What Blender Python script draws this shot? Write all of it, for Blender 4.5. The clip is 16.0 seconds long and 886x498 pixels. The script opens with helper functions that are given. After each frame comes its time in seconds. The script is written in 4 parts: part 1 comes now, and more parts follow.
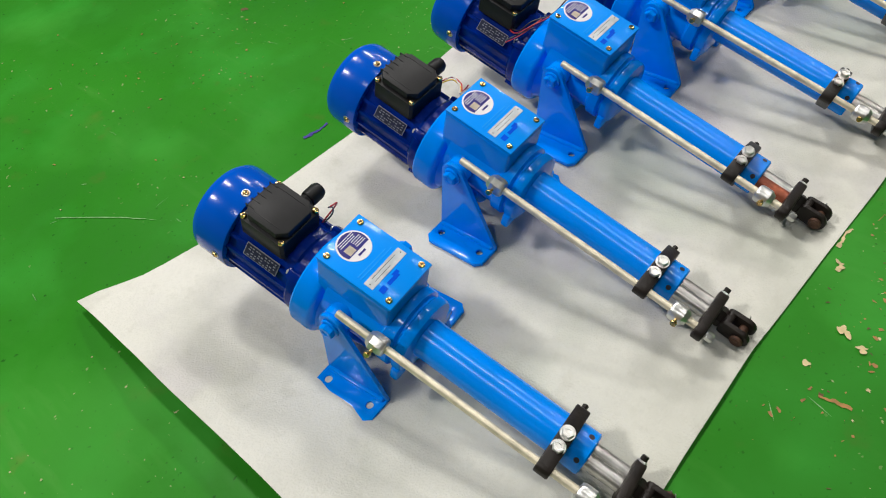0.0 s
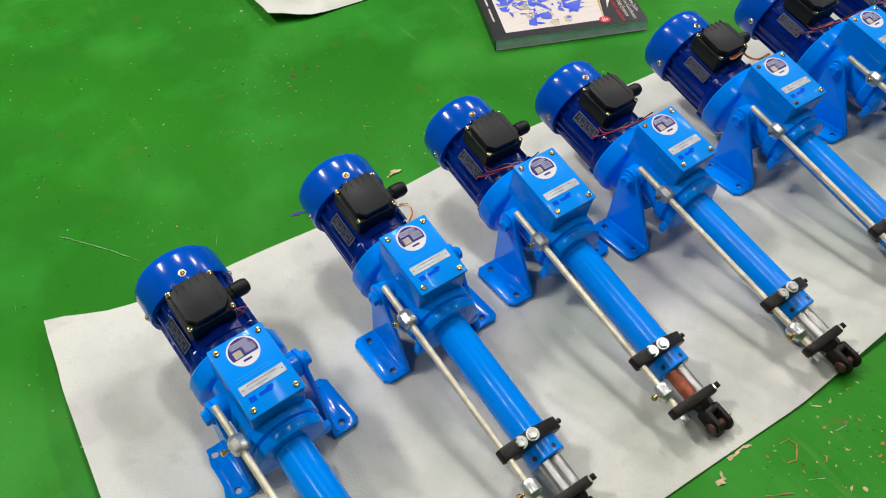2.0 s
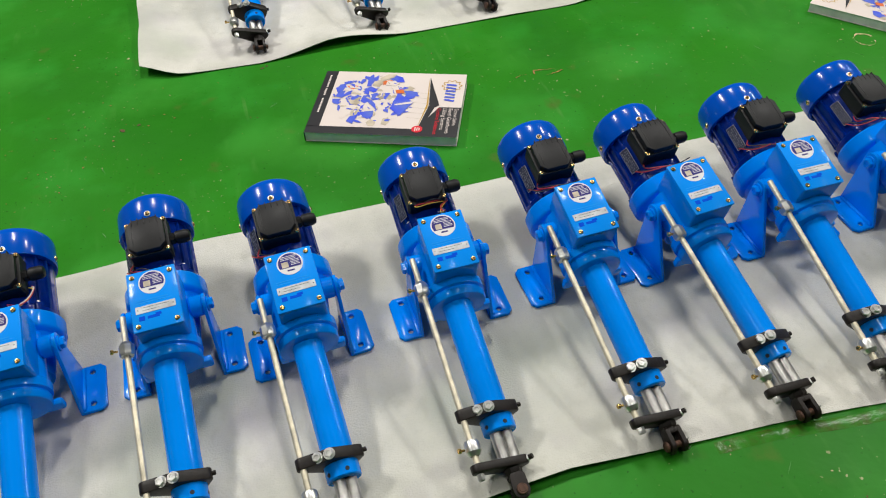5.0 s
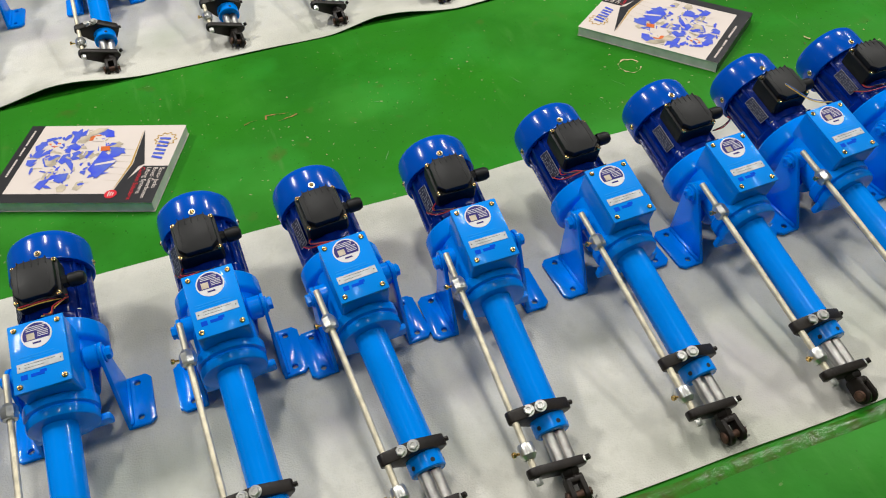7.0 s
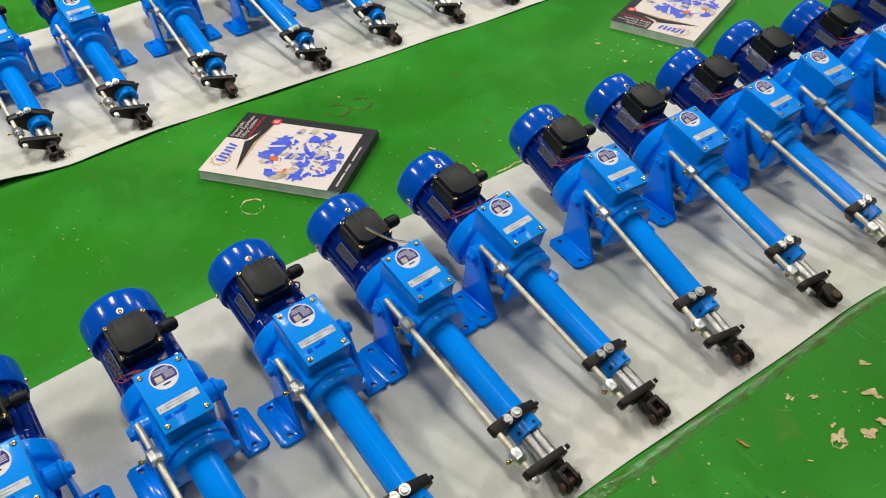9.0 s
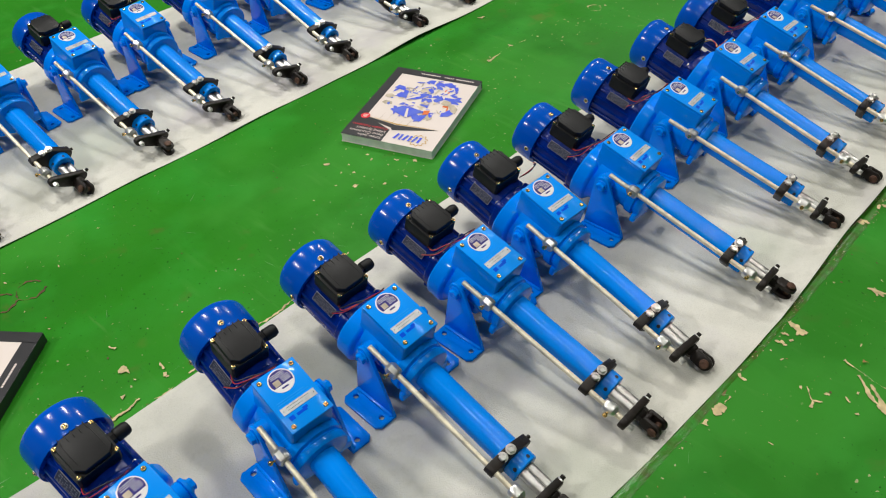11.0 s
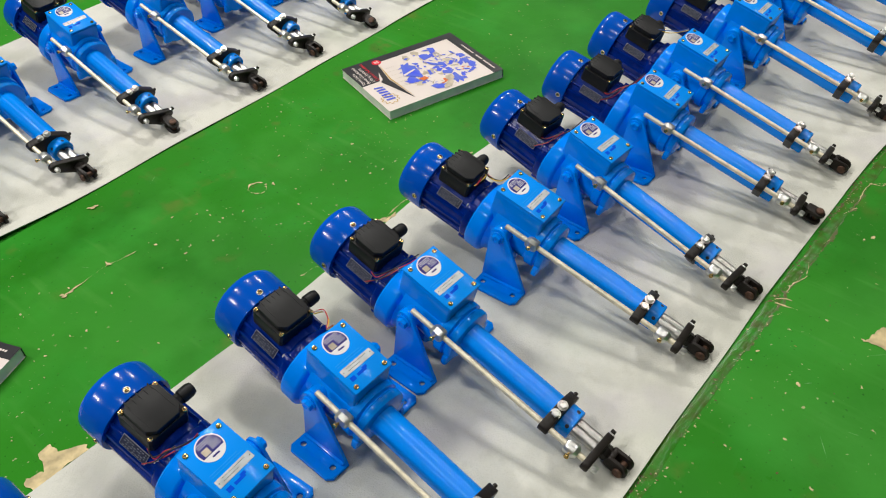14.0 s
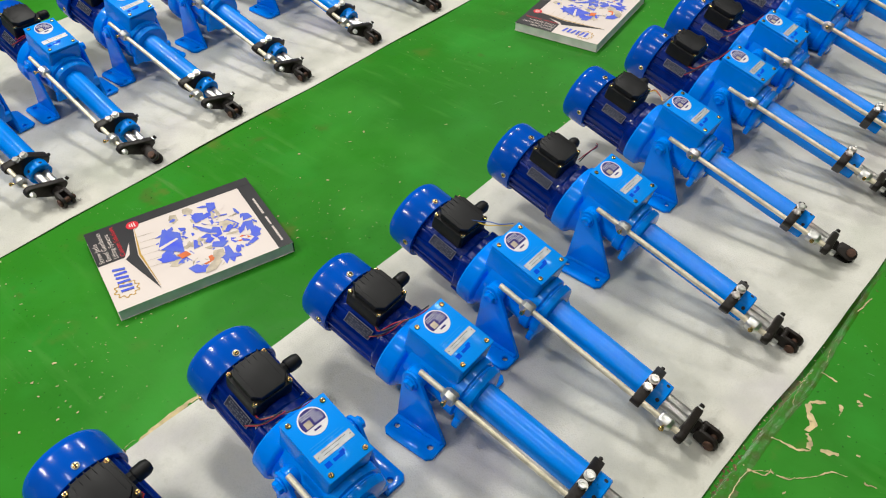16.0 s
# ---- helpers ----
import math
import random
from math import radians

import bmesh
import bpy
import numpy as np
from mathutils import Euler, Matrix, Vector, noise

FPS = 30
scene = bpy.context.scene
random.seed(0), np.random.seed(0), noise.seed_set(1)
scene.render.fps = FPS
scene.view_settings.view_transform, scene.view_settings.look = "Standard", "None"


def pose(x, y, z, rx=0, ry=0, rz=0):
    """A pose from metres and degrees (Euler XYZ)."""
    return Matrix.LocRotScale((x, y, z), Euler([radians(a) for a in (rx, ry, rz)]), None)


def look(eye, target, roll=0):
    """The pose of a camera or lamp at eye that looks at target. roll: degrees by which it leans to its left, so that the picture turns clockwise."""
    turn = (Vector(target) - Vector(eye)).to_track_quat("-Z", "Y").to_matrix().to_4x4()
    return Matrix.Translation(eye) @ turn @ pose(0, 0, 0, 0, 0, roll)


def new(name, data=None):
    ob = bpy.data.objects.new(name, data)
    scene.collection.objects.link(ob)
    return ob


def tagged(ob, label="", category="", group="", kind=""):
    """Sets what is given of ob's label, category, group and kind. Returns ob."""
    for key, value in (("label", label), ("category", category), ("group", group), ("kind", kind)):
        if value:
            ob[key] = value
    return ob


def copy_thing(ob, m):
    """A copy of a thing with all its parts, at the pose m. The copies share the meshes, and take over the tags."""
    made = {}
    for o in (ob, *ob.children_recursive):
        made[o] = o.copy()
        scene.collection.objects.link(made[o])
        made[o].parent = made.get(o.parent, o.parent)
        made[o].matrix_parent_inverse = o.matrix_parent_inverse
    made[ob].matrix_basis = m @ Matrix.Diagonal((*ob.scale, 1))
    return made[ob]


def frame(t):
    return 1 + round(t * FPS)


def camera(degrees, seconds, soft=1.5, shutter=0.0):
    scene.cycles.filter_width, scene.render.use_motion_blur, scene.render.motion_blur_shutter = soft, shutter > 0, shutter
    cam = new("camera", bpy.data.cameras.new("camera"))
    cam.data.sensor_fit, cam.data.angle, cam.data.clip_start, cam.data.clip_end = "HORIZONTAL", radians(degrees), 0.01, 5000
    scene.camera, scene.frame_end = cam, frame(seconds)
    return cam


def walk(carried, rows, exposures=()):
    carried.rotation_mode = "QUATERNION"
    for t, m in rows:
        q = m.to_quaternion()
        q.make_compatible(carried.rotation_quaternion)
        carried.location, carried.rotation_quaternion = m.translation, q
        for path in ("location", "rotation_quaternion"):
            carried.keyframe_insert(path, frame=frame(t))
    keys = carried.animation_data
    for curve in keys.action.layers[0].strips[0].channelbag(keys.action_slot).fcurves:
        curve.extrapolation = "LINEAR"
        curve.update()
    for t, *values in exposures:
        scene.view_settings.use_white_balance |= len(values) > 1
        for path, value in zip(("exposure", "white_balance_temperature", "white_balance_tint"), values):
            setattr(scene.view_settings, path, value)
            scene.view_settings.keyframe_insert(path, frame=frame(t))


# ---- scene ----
cam = camera(57.77, 16.0, soft=1.1)
PATH = [
    (0, (-0.2439, -0.4669, 0.7237), (0.3918, 0.2827, -0.4094), -9.46),
    (0.5, (-0.2040, -0.4795, 0.7576), (0.3968, 0.3044, -0.3714), -8.66),
    (1, (-0.1586, -0.4755, 0.7888), (0.4237, 0.3394, -0.3279), -6.77),
    (1.5, (-0.1040, -0.5050, 0.8119), (0.4443, 0.3506, -0.2915), -5.17),
    (2, (-0.0382, -0.5725, 0.8256), (0.4637, 0.3325, -0.2603), -4.14),
    (2.5, (0.0697, -0.6762, 0.8674), (0.5331, 0.2787, -0.1925), -3.13),
    (3, (0.1472, -0.7382, 0.8892), (0.5797, 0.2534, -0.1499), -2.62),
    (3.2, (0.1756, -0.7405, 0.8919), (0.5934, 0.2626, -0.1422), -2.63),
    (5.3, (0.7289, -0.7788, 0.9294), (0.9465, 0.2548, -0.1357), -3.81),
    (5.5, (0.7738, -0.7618, 0.9133), (0.9830, 0.2717, -0.1536), -3.95),
    (6, (0.9072, -0.7075, 0.8811), (1.1139, 0.3195, -0.1925), -4.28),
    (6.5, (1.0231, -0.6993, 0.8764), (1.2669, 0.3180, -0.1987), -4.23),
    (7, (1.1241, -0.7143, 0.8851), (1.4250, 0.2919, -0.1860), -3.89),
    (7.5, (1.2205, -0.7178, 0.8963), (1.5903, 0.2770, -0.1638), -3.23),
    (8, (1.3185, -0.7257, 0.8988), (1.7567, 0.2597, -0.1439), -2.93),
    (8.5, (1.4236, -0.7389, 0.9000), (1.9431, 0.2316, -0.1189), -2.90),
    (9, (1.5244, -0.7087, 0.9173), (2.1405, 0.2219, -0.0849), -2.60),
    (9.2, (1.5644, -0.6810, 0.9230), (2.2134, 0.2334, -0.0733), -2.74),
    (11.3, (2.1057, -0.6063, 0.9671), (2.8926, 0.1786, -0.0402), -3.33),
    (11.5, (2.1675, -0.6009, 0.9595), (2.9613, 0.1775, -0.0475), -3.07),
    (12, (2.3424, -0.5760, 0.9443), (3.1513, 0.1874, -0.0621), -2.54),
    (12.5, (2.4938, -0.5627, 0.9424), (3.3118, 0.1879, -0.0663), -2.30),
    (13, (2.6722, -0.5577, 0.9312), (3.5001, 0.1841, -0.0760), -2.14),
    (13.5, (2.8427, -0.5662, 0.9361), (3.6741, 0.1658, -0.0753), -2.18),
    (14, (3.0295, -0.5479, 0.9273), (3.8654, 0.1755, -0.0866), -2.01),
    (14.5, (3.1994, -0.5287, 0.9244), (4.0291, 0.1959, -0.0938), -2.00),
    (15, (3.3973, -0.5312, 0.9188), (4.2164, 0.1988, -0.1040), -2.09),
    (15.5, (3.5641, -0.5158, 0.9149), (4.3805, 0.2137, -0.1104), -1.72),
    (16, (3.7360, -0.4758, 0.9134), (4.5595, 0.2562, -0.1044), -1.04),
]
walk(cam, [(t, look(eye, target, roll)) for t, eye, target, roll in PATH], [(0.0, 0.17, 6400, 11), (2.5, 0.10, 6300, 11), (4.5, 0.03, 6450, 10), (8.0, 0.02, 6500, 9), (12.0, 0.02, 6500, 9), (15.0, 0.09, 6500, 9)])


# ---- light ----
world = bpy.data.worlds.new("hall_air")
scene.world = world
world.use_nodes = True
world.node_tree.nodes["Background"].inputs[0].default_value = (1.0, 1.0, 0.97, 1)
world.node_tree.nodes["Background"].inputs[1].default_value = 0.004

LAMP_POWER = 232
LAMPS = [(-3.2, 3.6, 1.6), (1.6, 3.6, 1.0), (6.2, 3.6, 1.05), (10.6, 3.6, 0.9), (-3.2, -1.2, 0.30), (1.6, -1.2, 0.27), (6.2, -1.2, 0.30), (10.6, -1.2, 0.36)]
LAMP_Z = 6.6
for lx, ly, share in LAMPS:
    lamp = bpy.data.lights.new("hall_lamp", "AREA")
    lamp.shape, lamp.size, lamp.size_y = "RECTANGLE", 0.6, 1.7
    lamp.energy, lamp.color = LAMP_POWER * share, (1.0, 0.965, 0.915)
    new("hall_lamp", lamp).matrix_world = pose(lx, ly, LAMP_Z - 0.06)


# ---- materials ----
def material(name, color, rough=0.5, metal=0.0, vary=0.0, scale=20.0, bump=0.0, bump_scale=80.0, coat=0.0, second=None, spec=0.5):
    """A principled material whose colour and gloss wander at two scales."""
    m = bpy.data.materials.new(name)
    m.use_nodes = True
    nt = m.node_tree
    b = nt.nodes["Principled BSDF"]
    b.inputs["Roughness"].default_value = rough
    b.inputs["Metallic"].default_value = metal
    b.inputs["Coat Weight"].default_value = coat
    b.inputs["Coat Roughness"].default_value = 0.08
    b.inputs["Specular IOR Level"].default_value = spec
    b.inputs["Base Color"].default_value = (*color, 1)
    if vary or bump:
        tc = nt.nodes.new("ShaderNodeTexCoord")
    if vary:
        n1 = nt.nodes.new("ShaderNodeTexNoise")
        n1.noise_dimensions = "4D"
        info = nt.nodes.new("ShaderNodeObjectInfo")
        shift = nt.nodes.new("ShaderNodeMath")
        shift.operation = "MULTIPLY"
        shift.inputs[1].default_value = 40
        nt.links.new(info.outputs["Random"], shift.inputs[0])
        nt.links.new(shift.outputs[0], n1.inputs["W"])
        n1.inputs["Scale"].default_value, n1.inputs["Detail"].default_value = scale, 6
        nt.links.new(tc.outputs["Object"], n1.inputs["Vector"])
        mix = nt.nodes.new("ShaderNodeMix")
        mix.data_type = "RGBA"
        low = second or tuple(c * (1 - vary) for c in color)
        mix.inputs["A"].default_value, mix.inputs["B"].default_value = (*low, 1), (*[min(1, c * (1 + vary * 0.5)) for c in color], 1)
        ramp = nt.nodes.new("ShaderNodeMapRange")
        ramp.inputs["From Min"].default_value, ramp.inputs["From Max"].default_value = 0.3, 0.65
        nt.links.new(n1.outputs["Fac"], ramp.inputs["Value"])
        nt.links.new(ramp.outputs["Result"], mix.inputs["Factor"])
        nt.links.new(mix.outputs["Result"], b.inputs["Base Color"])
        rr = nt.nodes.new("ShaderNodeMapRange")
        rr.inputs["To Min"].default_value, rr.inputs["To Max"].default_value = max(0.03, rough * 0.8), min(1, rough * 1.25)
        nt.links.new(n1.outputs["Fac"], rr.inputs["Value"])
        nt.links.new(rr.outputs["Result"], b.inputs["Roughness"])
    if bump:
        n2 = nt.nodes.new("ShaderNodeTexNoise")
        n2.inputs["Scale"].default_value, n2.inputs["Detail"].default_value = bump_scale, 4
        nt.links.new(tc.outputs["Object"], n2.inputs["Vector"])
        bp = nt.nodes.new("ShaderNodeBump")
        bp.inputs["Strength"].default_value, bp.inputs["Distance"].default_value = bump, 0.002
        nt.links.new(n2.outputs["Fac"], bp.inputs["Height"])
        nt.links.new(bp.outputs["Normal"], b.inputs["Normal"])
    return m


M_BLUE = material("light_blue_enamel", (0.0, 0.25, 0.92), 0.22, vary=0.10, scale=14, bump=0.08, bump_scale=34, coat=0.36, spec=0.04)
M_COVER = material("light_blue_cover_enamel", (0.0, 0.275, 0.94), 0.38, vary=0.07, scale=14, bump=0.10, bump_scale=30, coat=0.12, spec=0.06)
M_BOLT = material("zinc_bolt_head", (0.68, 0.67, 0.64), 0.3, metal=0.65, vary=0.2, scale=120)
M_MOTOR = material("dark_blue_enamel", (0.0, 0.019, 0.205), 0.2, vary=0.35, scale=30, bump=0.5, bump_scale=95, coat=0.0, spec=0.26)
M_CAP = material("royal_blue_enamel", (0.0, 0.086, 0.53), 0.17, vary=0.1, scale=20, bump=0.06, bump_scale=40, coat=0.2, spec=0.2)
M_PLASTIC = material("black_plastic", (0.011, 0.011, 0.012), 0.46, vary=0.3, scale=60, bump=0.06, bump_scale=900, spec=0.25)
M_OXIDE = material("black_oxide_steel", (0.014, 0.010, 0.008), 0.42, vary=0.5, scale=70, bump=0.15, bump_scale=300, spec=0.3)
M_ROD = material("yellow_zinc_steel", (0.74, 0.67, 0.51), 0.4, metal=0.5, vary=0.3, scale=60, bump=0.1, bump_scale=300)
M_ZINC = material("bright_zinc", (0.62, 0.62, 0.60), 0.3, metal=0.85, vary=0.25, scale=90)
M_CHROME = material("polished_steel", (0.47, 0.46, 0.44), 0.30, metal=0.9, vary=0.35, scale=50)
M_RUSTRED = material("rust_red_steel", (0.36, 0.09, 0.04), 0.4, metal=0.3, vary=0.6, scale=70, bump=0.2, bump_scale=300)
M_BRASS = material("brass_screw", (0.80, 0.52, 0.18), 0.25, metal=1.0, vary=0.3, scale=200)
M_RUST = material("rusty_pin", (0.10, 0.05, 0.032), 0.55, metal=0.4, vary=0.5, scale=180, bump=0.3, bump_scale=400)
M_WHITE = material("white_label", (0.80, 0.78, 0.80), 0.5, vary=0.06, scale=60, spec=0.2)
M_NAVY = material("navy_print", (0.035, 0.03, 0.20), 0.5, vary=0.15, scale=90, spec=0.2)
M_SILVER = material("silver_nameplate", (0.50, 0.53, 0.55), 0.45, metal=0.3, vary=0.25, scale=80, spec=0.3)
M_DARKPLATE = material("dark_nameplate", (0.022, 0.027, 0.055), 0.5, vary=0.3, scale=100, spec=0.2)
M_GREYINK = material("grey_print", (0.27, 0.28, 0.32), 0.5, spec=0.2)
# near-black stand-in for the shade inside slots and holes
M_RECESS_SHADE = material("recess_shade", (0.01, 0.015, 0.03), 0.7)
M_CREAM = material("cream_screed", (0.60, 0.48, 0.26), 0.8, vary=0.4, scale=60, bump=0.4, bump_scale=200)
M_BROWN = material("brown_stain", (0.105, 0.062, 0.016), 0.7, vary=0.5, scale=50)
M_SCRATCH = material("pale_scratch", (0.16, 0.36, 0.12), 0.5, vary=0.3, scale=60)
M_PAPERW = material("coated_white_paper", (0.78, 0.69, 0.64), 0.3, vary=0.04, scale=15)
M_PAGES = material("page_block", (0.82, 0.79, 0.74), 0.7, vary=0.15, scale=40)
M_INK = material("black_ink", (0.025, 0.024, 0.028), 0.35, vary=0.1, scale=30)
M_PRINTB = material("blue_print", (0.04, 0.07, 0.62), 0.35, vary=0.45, scale=45, second=(0.12, 0.18, 0.62))
M_PRINTT = material("tan_print", (0.55, 0.47, 0.36), 0.4, vary=0.4, scale=60)
M_PRINTO = material("orange_print", (0.75, 0.16, 0.03), 0.4, vary=0.2, scale=60)
M_PRINTR = material("red_print", (0.70, 0.02, 0.04), 0.35)
M_PRINTG = material("gold_print", (0.55, 0.33, 0.05), 0.4)
# kept dark so the added walls and ceiling bounce little light
M_WALL = material("wall_paint", (0.13, 0.13, 0.125), 0.8, vary=0.08, scale=2)
M_WIRES = [material(n, c, 0.45) for n, c in (("red_wire", (0.45, 0.02, 0.03)), ("black_wire", (0.02, 0.02, 0.022)), ("yellow_wire", (0.75, 0.50, 0.05)),
                                            ("blue_wire", (0.06, 0.14, 0.45)), ("white_wire", (0.6, 0.58, 0.55)))]


def floor_material():
    """Green floor paint: worn in patches, scuffed, faintly uneven."""
    m = bpy.data.materials.new("green_floor_paint")
    m.use_nodes = True
    nt = m.node_tree
    b = nt.nodes["Principled BSDF"]
    tc = nt.nodes.new("ShaderNodeTexCoord")

    def noise_at(scale, detail=6, stretch=None, turn=0.6):
        n = nt.nodes.new("ShaderNodeTexNoise")
        n.inputs["Scale"].default_value, n.inputs["Detail"].default_value = scale, detail
        if stretch:
            mp = nt.nodes.new("ShaderNodeMapping")
            mp.inputs["Scale"].default_value, mp.inputs["Rotation"].default_value = stretch, (0, 0, turn)
            nt.links.new(tc.outputs["Object"], mp.inputs["Vector"])
            nt.links.new(mp.outputs["Vector"], n.inputs["Vector"])
        else:
            nt.links.new(tc.outputs["Object"], n.inputs["Vector"])
        return n.outputs["Fac"]

    def span(value, lo, hi):
        r = nt.nodes.new("ShaderNodeMapRange")
        r.inputs["From Min"].default_value, r.inputs["From Max"].default_value = lo, hi
        nt.links.new(value, r.inputs["Value"])
        return r.outputs["Result"]

    def mixed(fac, a, c):
        x = nt.nodes.new("ShaderNodeMix")
        x.data_type = "RGBA"
        nt.links.new(fac, x.inputs["Factor"])
        for key, v in (("A", a), ("B", c)):
            if isinstance(v, tuple):
                x.inputs[key].default_value = (*v, 1)
            else:
                nt.links.new(v, x.inputs[key])
        return x.outputs["Result"]

    base = mixed(span(noise_at(2.2), 0.35, 0.65), (0.020, 0.168, 0.010), (0.029, 0.225, 0.013))
    base = mixed(span(noise_at(6, 9), 0.50, 0.72), base, (0.032, 0.262, 0.024))
    base = mixed(span(noise_at(26, 5, (1, 0.12, 1)), 0.70, 0.80), base, (0.09, 0.26, 0.05))
    base = mixed(span(noise_at(14, 7), 0.64, 0.78), base, (0.07, 0.15, 0.02))
    base = mixed(span(noise_at(150, 3), 0.66, 0.74), base, (0.010, 0.085, 0.006))
    base = mixed(span(noise_at(75, 4), 0.74, 0.78), base, (0.17, 0.26, 0.07))
    base = mixed(span(noise_at(1.1, 4), 0.56, 0.74), base, (0.019, 0.140, 0.010))
    def times_(a, c):
        x = nt.nodes.new("ShaderNodeMath")
        x.operation = "MULTIPLY"
        nt.links.new(a, x.inputs[0])
        if isinstance(c, float):
            x.inputs[1].default_value = c
        else:
            nt.links.new(c, x.inputs[1])
        return x.outputs[0]

    # rubbed patches, strokes of scuffing in three directions, rusty smudges, pinpoint chips
    base = mixed(times_(span(noise_at(3.1, 8), 0.52, 0.62), 0.45), base, (0.050, 0.290, 0.030))
    for turn, size, patch in ((0.5, 38, 2.6), (-0.7, 30, 3.3), (1.45, 44, 2.1)):
        strokes = times_(span(noise_at(size, 3, (1, 0.16, 1), turn), 0.60, 0.74), span(noise_at(patch, 4), 0.50, 0.64))
        base = mixed(times_(strokes, 0.26), base, (0.105, 0.330, 0.060))
    base = mixed(times_(times_(span(noise_at(13, 8), 0.60, 0.70), span(noise_at(2.4, 3), 0.54, 0.66)), 0.4), base, (0.170, 0.140, 0.035))
    base = mixed(times_(times_(span(noise_at(110, 2), 0.70, 0.72), span(noise_at(4.5, 4), 0.48, 0.60)), 0.85), base, (0.46, 0.42, 0.24))
    nt.links.new(base, b.inputs["Base Color"])
    nt.links.new(span(noise_at(5, 6), -0.2, 1.6), b.inputs["Roughness"])
    b.inputs["Specular IOR Level"].default_value = 0.09
    bp = nt.nodes.new("ShaderNodeBump")
    bp.inputs["Strength"].default_value, bp.inputs["Distance"].default_value = 0.35, 0.004
    nt.links.new(noise_at(18, 5), bp.inputs["Height"])
    nt.links.new(bp.outputs["Normal"], b.inputs["Normal"])
    return m


M_FLOOR = floor_material()


def felt_material():
    """Off-white pressed felt: cloudy, soiled in patches, with fine fibres."""
    m = bpy.data.materials.new("white_felt_sheet")
    m.use_nodes = True
    nt = m.node_tree
    b = nt.nodes["Principled BSDF"]
    tc = nt.nodes.new("ShaderNodeTexCoord")
    b.inputs["Roughness"].default_value = 0.85
    b.inputs["Specular IOR Level"].default_value = 0.15
    last = (0.68, 0.668, 0.605, 1)
    for scale, detail, lo, hi, tint, amount in ((1.6, 3, 0.40, 0.66, (0.60, 0.595, 0.525, 1), 1.0), (7, 6, 0.46, 0.72, (0.46, 0.46, 0.40, 1), 0.9),
                                                (30, 5, 0.58, 0.80, (0.42, 0.41, 0.34, 1), 0.45), (4.3, 5, 0.56, 0.72, (0.71, 0.685, 0.61, 1), 0.9), (5.2, 4, 0.54, 0.70, (0.50, 0.46, 0.50, 1), 0.55), (3.4, 5, 0.56, 0.72, (0.49, 0.53, 0.43, 1), 0.6), (240, 2, 0.45, 0.75, (0.48, 0.48, 0.42, 1), 0.18)):
        n = nt.nodes.new("ShaderNodeTexNoise")
        n.inputs["Scale"].default_value, n.inputs["Detail"].default_value = scale, detail
        nt.links.new(tc.outputs["Object"], n.inputs["Vector"])
        r = nt.nodes.new("ShaderNodeMapRange")
        r.inputs["From Min"].default_value, r.inputs["From Max"].default_value, r.inputs["To Max"].default_value = lo, hi, amount
        nt.links.new(n.outputs["Fac"], r.inputs["Value"])
        x = nt.nodes.new("ShaderNodeMix")
        x.data_type = "RGBA"
        nt.links.new(r.outputs["Result"], x.inputs["Factor"])
        if isinstance(last, tuple):
            x.inputs["A"].default_value = last
        else:
            nt.links.new(last, x.inputs["A"])
        x.inputs["B"].default_value = tint
        last = x.outputs["Result"]
    nt.links.new(last, b.inputs["Base Color"])
    fibre = nt.nodes.new("ShaderNodeTexNoise")
    fibre.inputs["Scale"].default_value, fibre.inputs["Detail"].default_value = 420, 4
    nt.links.new(tc.outputs["Object"], fibre.inputs["Vector"])
    bp = nt.nodes.new("ShaderNodeBump")
    bp.inputs["Strength"].default_value, bp.inputs["Distance"].default_value = 0.5, 0.002
    nt.links.new(fibre.outputs["Fac"], bp.inputs["Height"])
    nt.links.new(bp.outputs["Normal"], b.inputs["Normal"])
    return m


M_SHEET = felt_material()


# ---- mesh helpers ----
def part(name, bm, mats, parent=None, label="", smooth=30):
    """Links a bmesh as one mesh object under a thing or a part."""
    me = bpy.data.meshes.new(name)
    if smooth:
        for fc in bm.faces:
            fc.smooth = True
        for e in bm.edges:
            e.smooth = len(e.link_faces) == 2 and e.calc_face_angle(3.0) < radians(smooth)
    bm.to_mesh(me)
    bm.free()
    for mt in mats if isinstance(mats, (list, tuple)) else [mats]:
        me.materials.append(mt)
    ob = new(name, me)
    ob.parent = parent
    if label:
        tagged(ob, label)
    return ob


def put(bm, m):
    bmesh.ops.transform(bm, matrix=m, verts=bm.verts[:])
    return bm


def join(*bms):
    out = bms[0]
    for b in bms[1:]:
        me = bpy.data.meshes.new("tmp")
        b.to_mesh(me)
        b.free()
        out.from_mesh(me)
        bpy.data.meshes.remove(me)
    return out


def inked(bm, index):
    for fc in bm.faces:
        fc.material_index = index
    return bm


def box(x0, x1, y0, y1, z0, z1, bevel=0.0, seg=2):
    bm = bmesh.new()
    bmesh.ops.create_cube(bm, size=1)
    put(bm, Matrix.Translation(((x0 + x1) / 2, (y0 + y1) / 2, (z0 + z1) / 2)) @ Matrix.Diagonal((x1 - x0, y1 - y0, z1 - z0, 1)))
    if bevel:
        bmesh.ops.bevel(bm, geom=bm.edges[:], offset=bevel, segments=seg, affect="EDGES", profile=0.5)
    return bm


